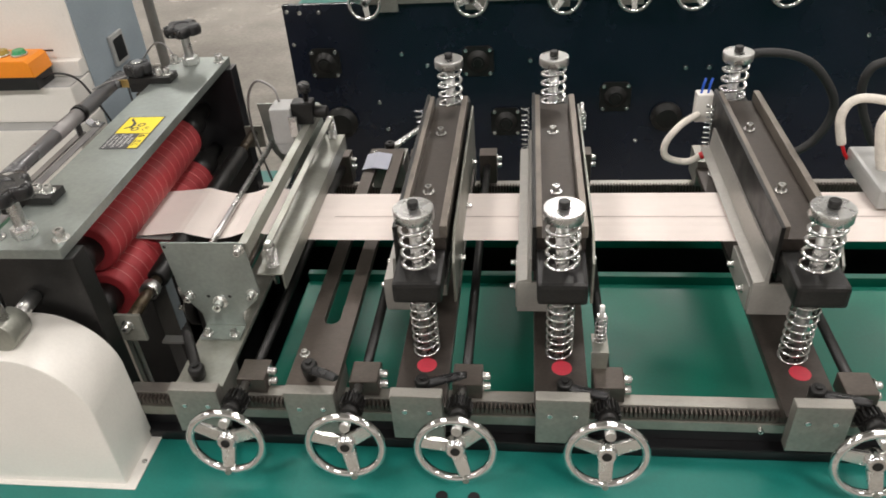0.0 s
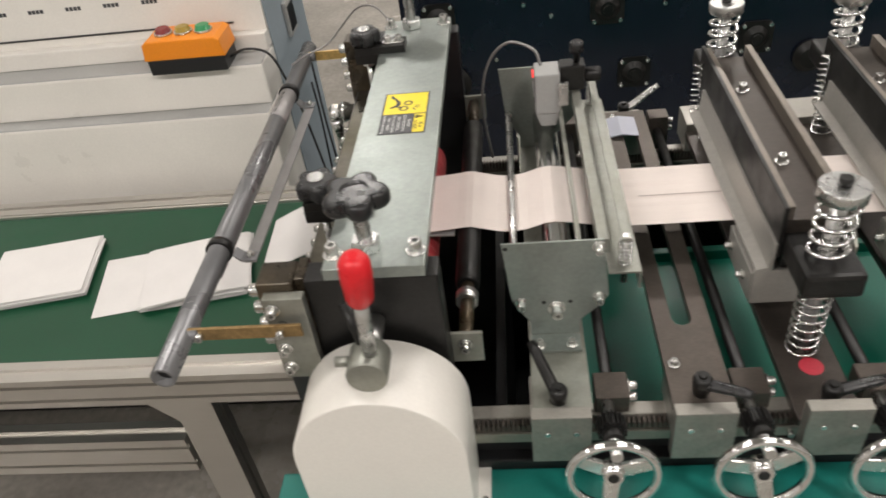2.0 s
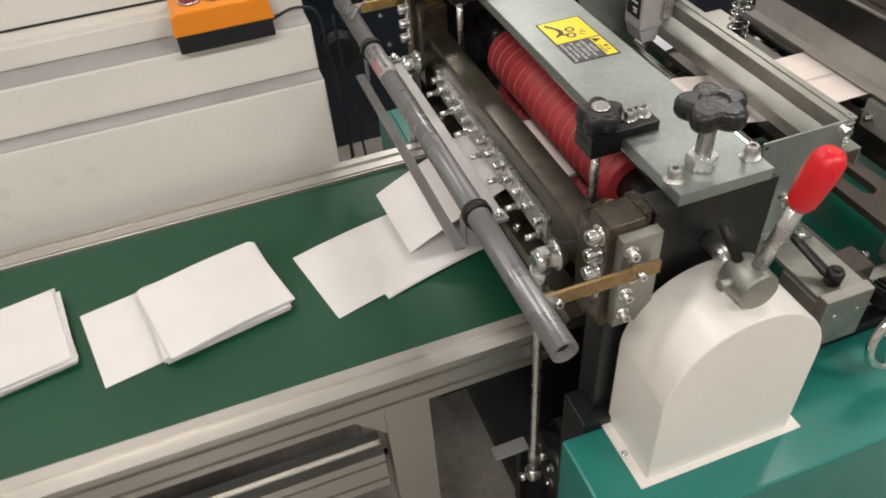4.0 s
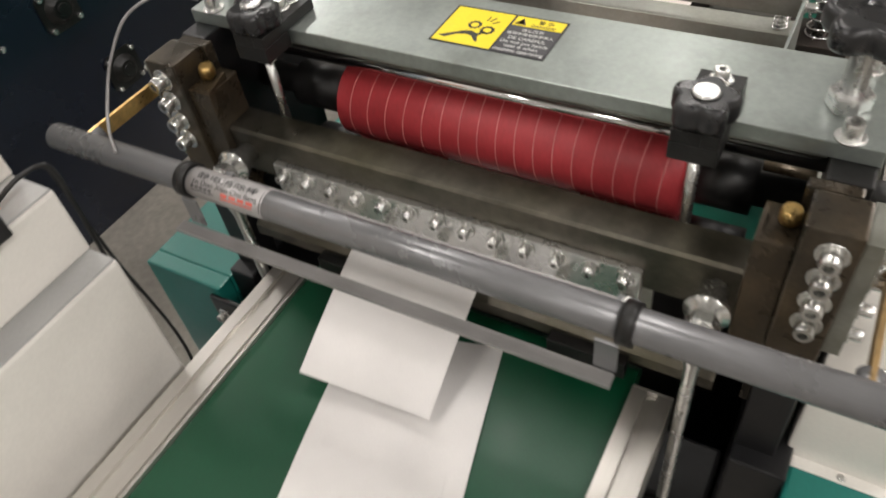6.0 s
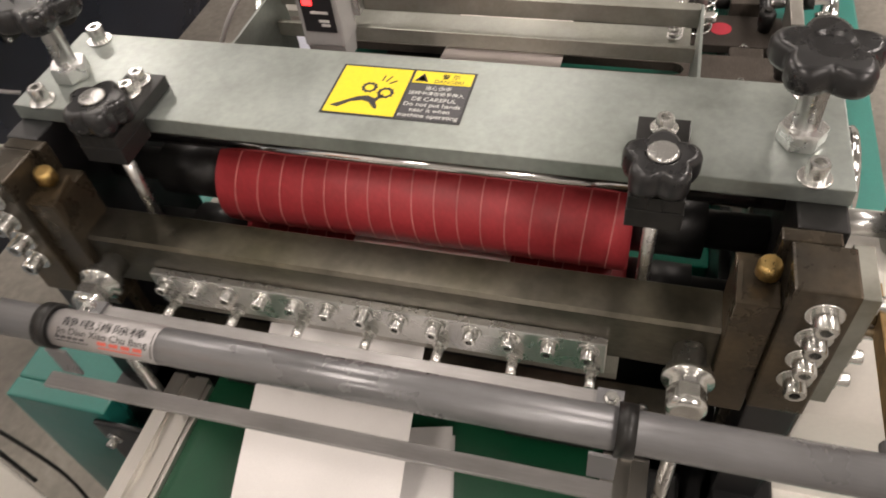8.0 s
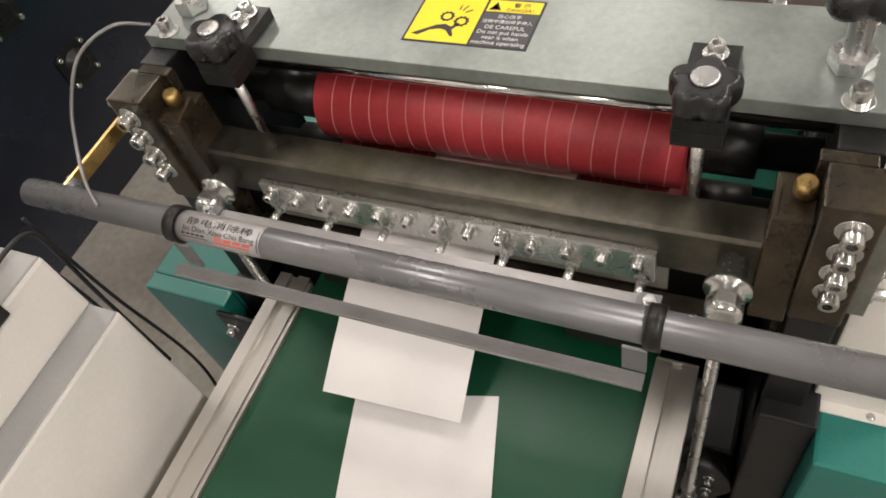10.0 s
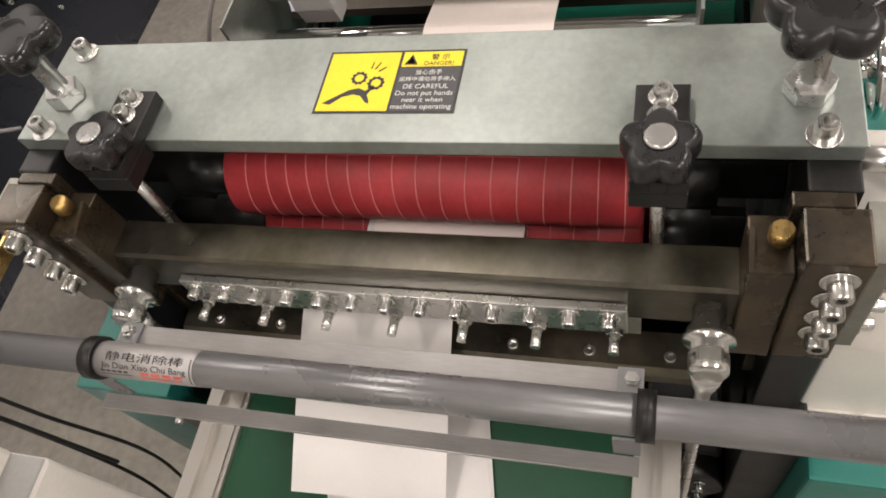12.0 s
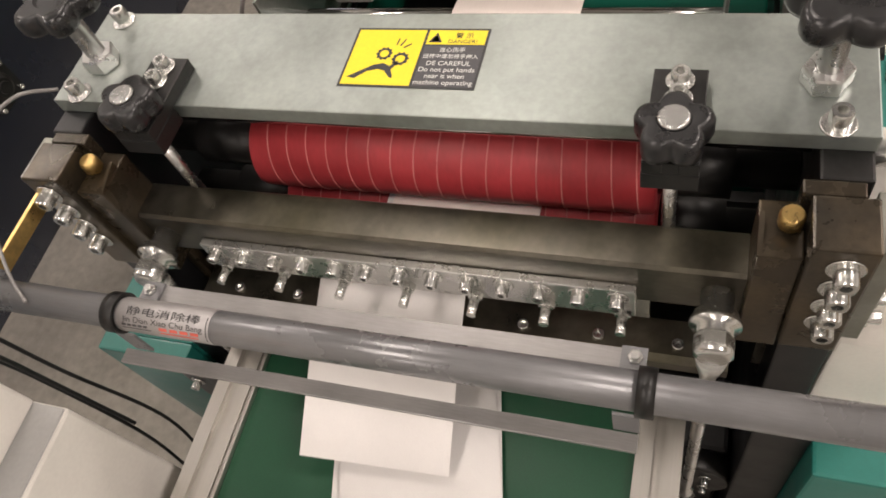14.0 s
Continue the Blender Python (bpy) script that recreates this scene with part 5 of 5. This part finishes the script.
# ---- machine behind ----
def build_rear_machine():
    ob = thing("rear_machine", (1.0, 1.8, 0), "second machine with a black side panel and flange bearings", "machine")
    y = 1.50
    part("side_panel", box(B(), -0.212, 3.6, y, y + 0.02, 0.0, 0.842, 0.002), PANEL, ob, "glossy navy-black side panel")
    part("bed_block", box(B(), -0.20, 3.6, y + 0.0202, y + 0.75, 0.0, 0.80, 0.004), TEAL, ob)
    for x, z in ((-0.085, 0.628), (0.474, 0.622), (0.571, 0.384), (0.965, 0.476)):
        fb = part("flange_bearing", lathe(B(), (x, y, z), (x, y - 0.022, z), [(0, 0.042), (0.3, 0.041), (0.35, 0.036), (0.8, 0.034), (0.85, 0.026), (1, 0.025)], 28), BLACKOX, ob, "black flange bearing with four bright bolts")
        part("flange", prism(B(), [(x + 0.056 * a, z + 0.056 * b) for a, b in ((-1, -0.7), (-0.7, -1), (0.7, -1), (1, -0.7), (1, 0.7), (0.7, 1), (-0.7, 1), (-1, 0.7))], "y", y - 0.006, y - 0.0005, 0.0005), BLACKOX, fb)
        part("shaft_end", lathe(B(), (x, y - 0.0221, z), (x, y - 0.026, z), [(0, 0.017), (1, 0.0155)], 20), BLACKOX, fb)
        for a in (-1, 1):
            for b in (-1, 1):
                part("bolt", socket_screw(B(), (x + a * 0.043, y - 0.0061, z + b * 0.043), (0, -1, 0), 0.0075, 0.009, False), SCREW, fb)
    for x, z, r in ((-0.055, 0.393, 0.062), (1.151, 0.397, 0.055)):
        part("bearing_seat", lathe(B(), (x, y, z), (x, y - 0.03, z), [(0, r), (0.5, r), (0.55, r * 0.7), (1, r * 0.66)], 28), BLACKOX, ob)
    for x, z in ((-0.195, 0.82), (-0.15, 0.815), (-0.08, 0.815), (-0.19, 0.70), (0.10, 0.47), (0.12, 0.36), (0.29, 0.61), (0.66, 0.62), (1.20, 0.58), (1.28, 0.58), (1.52, 0.62), (1.78, 0.68), (1.62, 0.58), (1.05, 0.30), (0.2, 0.655)):
        part("bolt", socket_screw(B(), (x, y, z), (0, -1, 0), 0.0075, 0.008, False), SCREW, ob)
    part("top_rail", box(B(), 0.08, 3.6, y - 0.03, y + 0.05, 0.8425, 0.88, 0.002), GROUND, ob, "ground steel rail")
    for x in (0.14, 0.44, 0.72, 0.96, 1.15, 1.44, 1.8):
        part("rail_block", box(B(), x, x + 0.07, y - 0.045, y - 0.0302, 0.82, 0.90, 0.002), GROUND, ob)
    for k, x in enumerate((0.104, 0.464, 0.770, 0.994, 1.179, 1.469, 1.84)):
        w = hand_wheel(x, y - 0.085, 0.866, 0.052, 7, 40 + 37 * k, "handwheels of the second machine")
        part("wheel_shaft", cyl(B(), (x, y - 0.076, 0.8645), (x, y - 0.046, 0.86), 0.008, 12), STEEL, w)
    return ob


build_rear_machine()


def build_posts():
    for x, y, m, nm in ((-1.056, 1.95, TEAL, "teal"), (-0.95, 1.98, GREYSTRIP, "dark grey")):
        ob = thing("stand_post", (x, y, 0), nm + " painted steel post standing on the floor", "post", "posts")
        part("pole", cyl(B(), (x, y, 0.008), (x, y, 1.9), 0.022, 18), m, ob)
        part("foot_plate", box(B(), x - 0.07, x + 0.07, y - 0.07, y + 0.07, 0, 0.008, 0.002), m, ob)


build_posts()


# ---- wires at the heated presses ----
def build_wires():
    hose = thing("black_hose", (1.25, 0.3, 1.0), "thick black corrugated hose looping behind the press", "hose")
    part("hose_body", sweep(B(), curve_points([(1.06, 0.33, 1.066), (1.088, 0.36, 1.070), (1.151, 0.36, 1.066), (1.203, 0.36, 1.039), (1.247, 0.36, 0.98), (1.253, 0.36, 0.932), (1.231, 0.36, 0.882), (1.194, 0.36, 0.85)], 14), 0.0085, 12), RUBBER, hose)
    hose2 = thing("black_hose", (1.6, 0.3, 1.0), "thick black corrugated hose looping behind the press", "hose")
    part("hose_body", sweep(B(), curve_points([(1.40, 0.36, 1.06), (1.326, 0.36, 1.047), (1.302, 0.36, 1.031), (1.297, 0.36, 0.991), (1.317, 0.36, 0.931), (1.36, 0.36, 0.85)], 14), 0.0085, 12), RUBBER, hose2)
    tb = thing("terminal_block", (0.975, 0.24, 1.06), "white ceramic terminal block with blue wire ends", "terminal block")
    part("ceramic", box(B(), 0.962, 0.992, 0.2405, 0.266, 0.985, 1.040, 0.003), WHITE, tb, "white ceramic block")
    for x in (0.966, 0.978):
        part("wire_end", sweep(B(), curve_points([(x + 0.004, 0.25, 1.039), (x + 0.006, 0.25, 1.056), (x + 0.010, 0.255, 1.066)]), 0.0022, 7), BLUEWIRE, tb, "blue wire end")
    w = thing("sleeved_wire", (0.93, 0.2, 1.0), "white sleeved wire loop with a red end", "wire")
    part("sleeve", sweep(B(), curve_points([(0.966, 0.235, 1.005), (0.931, 0.21, 0.994), (0.907, 0.20, 0.963), (0.912, 0.20, 0.935), (0.949, 0.20, 0.925), (0.975, 0.20, 0.938)], 12), 0.0065, 10), SLEEVE, w)
    part("red_end", sweep(B(), curve_points([(0.972, 0.20, 0.936), (0.982, 0.20, 0.942), (0.992, 0.20, 0.944)]), 0.0072, 8), REDPLASTIC, w)
    w2 = thing("sleeved_wire", (1.32, 0.15, 1.0), "white sleeved wires rising from the next press", "wire")
    part("sleeve", sweep(B(), curve_points([(1.181, 0.12, 1.001), (1.169, 0.12, 1.048), (1.18, 0.12, 1.078), (1.215, 0.12, 1.082), (1.30, 0.12, 1.06)], 12), 0.0075, 10), SLEEVE, w2)
    part("sleeve", sweep(B(), curve_points([(1.238, 0.05, 0.95), (1.212, 0.05, 1.03), (1.208, 0.05, 1.085), (1.27, 0.06, 1.12)], 12), 0.009, 10), SLEEVE, w2)
    part("red_wire", sweep(B(), curve_points([(1.181, 0.12, 1.003), (1.192, 0.12, 0.98), (1.208, 0.12, 0.962)]), 0.003, 8), REDPLASTIC, w2)
    blk = thing("heater_block", (1.24, 0.05, 0.957), "plain grey steel heater block beside the web", "heater block")
    part("block", box(B(), 1.197, 1.32, -0.02, 0.13, 0.957, 0.992, 0.006), GREYPAINT, blk)


BLUEWIRE = material("blue_wire", (0.02, 0.10, 0.55), 0.4)
build_wires()


# ---- warning sticker on the plate ----
def build_sticker():
    ob = thing("warning_sticker", (0.003, 0.0, 1.10), "yellow and black danger sticker with a hand and gears symbol", "sticker")
    x0, x1, y0, y1, z = -0.030, 0.0355, -0.0585, 0.0585, 1.1002
    part("backing", box(B(), x0, x1, y0, y1, z, z + 0.0003), INK, ob, "black printed backing")
    b = 0.0022
    part("yellow_field", box(B(), x0 + b, x1 - b, -0.004, y1 - b, z + 0.0003, z + 0.0005), YELLOW, ob, "yellow symbol field")
    part("yellow_strip", box(B(), x1 - 0.018, x1 - b, y0 + b, -0.0065, z + 0.0003, z + 0.0005), YELLOW, ob)
    part("grey_field", box(B(), x0 + b, x1 - 0.0195, y0 + b, -0.0065, z + 0.0003, z + 0.0005), INKGREY, ob)
    zt = z + 0.0005

    def up(px, py):
        """Sticker plane: px to the reader's right, py up."""
        return (x0 + py, y1 - px)
    def shape(nm, pts, m=INK):
        bm = prism(B(), [up(*p) for p in pts], "z", zt, zt + 0.0002)
        part(nm, bm, m, ob)
    # forearm and hand silhouette, two gears, sparks
    shape("symbol_hand", [(0.006, 0.010), (0.013, 0.0085), (0.022, 0.0165), (0.031, 0.019), (0.037, 0.0175), (0.043, 0.0105), (0.046, 0.0095), (0.0455, 0.0125), (0.0425, 0.0185), (0.047, 0.0275), (0.0455, 0.0285), (0.0405, 0.0225), (0.034, 0.0255), (0.026, 0.0235)])
    for cx, cy, r in ((0.032, 0.036, 0.0072), (0.0475, 0.0305, 0.0075)):
        bm = B()
        n = 40
        inner, outer = [], []
        for k in range(n):
            a = 2 * math.pi * k / n
            rr = r * (1.0 if k % 4 < 2 else 0.86)
            outer.append(bm.verts.new((*up(cx + rr * math.cos(a), cy + rr * math.sin(a)), zt + 0.0002)))
            inner.append(bm.verts.new((*up(cx + 0.55 * r * math.cos(a), cy + 0.55 * r * math.sin(a)), zt + 0.0002)))
        for k in range(n):
            bm.faces.new((outer[k], inner[k], inner[(k + 1) % n], outer[(k + 1) % n]))
        part("symbol_gear", bm, INK, ob)
    for p in ([(0.0395, 0.046), (0.0405, 0.0535), (0.0415, 0.053), (0.0408, 0.046)], [(0.043, 0.0455), (0.0465, 0.053), (0.0475, 0.0525), (0.0443, 0.045)], [(0.0465, 0.0435), (0.0525, 0.048), (0.0532, 0.0468), (0.0475, 0.0425)]):
        shape("symbol_spark", p)
    m = lambda px, py: Matrix.Translation((*up(px, py), zt + 0.0001)) @ pose(0, 0, 0, 0, 0, -90)
    shape("symbol_triangle", [(0.067, 0.0495), (0.0785, 0.0495), (0.0727, 0.0605)])
    shape("symbol_triangle_field", [(0.0690, 0.0507), (0.0765, 0.0507), (0.0727, 0.0580)], YELLOW)
    text_part("lettering", "警 示", 0.0068, m(0.0965, 0.0570), INK, ob, "CENTER")
    text_part("lettering", "DANGER!", 0.0058, m(0.0835, 0.0505), INK, ob)
    text_part("lettering", "当心伤手", 0.0056, m(0.0895, 0.0410), WHITEINK, ob, "CENTER")
    text_part("lettering", "运转中请勿将手伸入", 0.0052, m(0.0895, 0.0340), WHITEINK, ob, "CENTER")
    for j, words in enumerate(("DE CAREFUL", "Do not put hands", "near it when", "machine operating")):
        text_part("lettering", words, 0.0066, m(0.0895, 0.0265 - 0.0068 * j), WHITEINK, ob, "CENTER")
    return ob


build_sticker()


# ---- motion ----
def belt_shift(t):
    """How far the belt has carried its load at t, against 3 s."""
    steps = [(1.38, 2.80, 0.283), (4.15, 5.1, 0.281), (8.7, 9.9, 0.25)]
    d = 0.0
    for a, b, n in steps:
        s = min(max((t - a) / (b - a), 0), 1)
        d -= n * (0.8 * s + 0.2 * s * s * (3 - 2 * s))
    return d + 0.283


def motions():
    times = [k * PERIOD / 8 for k in range(int(14 / (PERIOD / 8)) + 2)]
    times = [t for t in times if t < 14.0] + [14.0]
    lift = lambda t: 0.026 * math.cos(2 * math.pi * (t - PEAK) / PERIOD)
    kx, ky, kz = KNIFE.location
    walk(KNIFE, [(t, pose(kx, ky, kz + lift(t))) for t in times])
    for rod in RODS:
        x, y, z = rod.location
        walk(rod, [(t, pose(x, y, z + lift(t), 0, -1.4 + 1.6 * math.sin(2 * math.pi * (t - PEAK) / PERIOD), 0)) for t in times])
    for r, way in zip(ROLLERS, (-1, 1)):
        x, y, z = r.location
        rows, a, t = [], 0.0, 0.0
        while t < 14.0:
            rows.append((t, pose(x, y, z, 0, way * a, 0)))
            t, a = t + 0.1, a + 38
        rows.append((14.0, pose(x, y, z, 0, way * a, 0)))
        walk(r, rows)
    grid = [k * 0.1 for k in range(141)]
    for r in RIDERS:
        x, y, z = r.location
        turn = math.degrees(r.rotation_euler.z)
        walk(r, [(t, pose(x + belt_shift(t), y, z, 0, 0, turn)) for t in grid])
    rng = random.Random(11)
    edges = [-1e9, 1.5, 4.3, 9.15, 1e9]
    count = {}
    for n, (peak, ob) in enumerate(CUTS):
        cut = peak + PERIOD / 2
        k = sum(cut > e for e in edges)
        level = count.get(k, 9 if k == 1 else 0)
        count[k] = level + 1
        rest = Vector(((-0.262 if cut < 1.5 else -0.249) + rng.uniform(-0.006, 0.006), -0.005 + rng.uniform(-0.006, 0.006), BELT_Z + 0.003 + 0.0014 * level))
        rest_turn = 14 + rng.uniform(-1.5, 1.5)
        rows = []
        for t in grid:
            u = (t - (cut - 0.52)) / 0.44
            if u <= 0:
                p, ry, rz = Vector((-0.025, -0.02, 0.9528 - 0.0002 * (n % 6))), 0, 0
            elif u < 1:
                s = 0.25 * u + 0.75 * (1 - (1 - u) ** 2)
                p = Vector((-0.025 - 0.167 * s, -0.022 + 0.062 * s, 0.9528 - 0.072 * s * s))
                ry, rz = -22 * s, 3 * s
            else:
                settle = 0.0 if cut < 1.5 else 0.32 if cut < 3 else 0.11
                v = min(max(t - cut, 0) / 0.12, 1)
                s = v * v * (3 - 2 * v)
                p = Vector((-0.192, 0.040, 0.8808)).lerp(rest, s)
                ry, rz = -22 * (1 - s), 3 + (rest_turn - 3) * s
                p.x += belt_shift(max(t, cut + settle)) - belt_shift(cut + settle)
            rows.append((t, pose(p.x, p.y, p.z, 0, ry, rz)))
        walk(ob, rows)


motions()
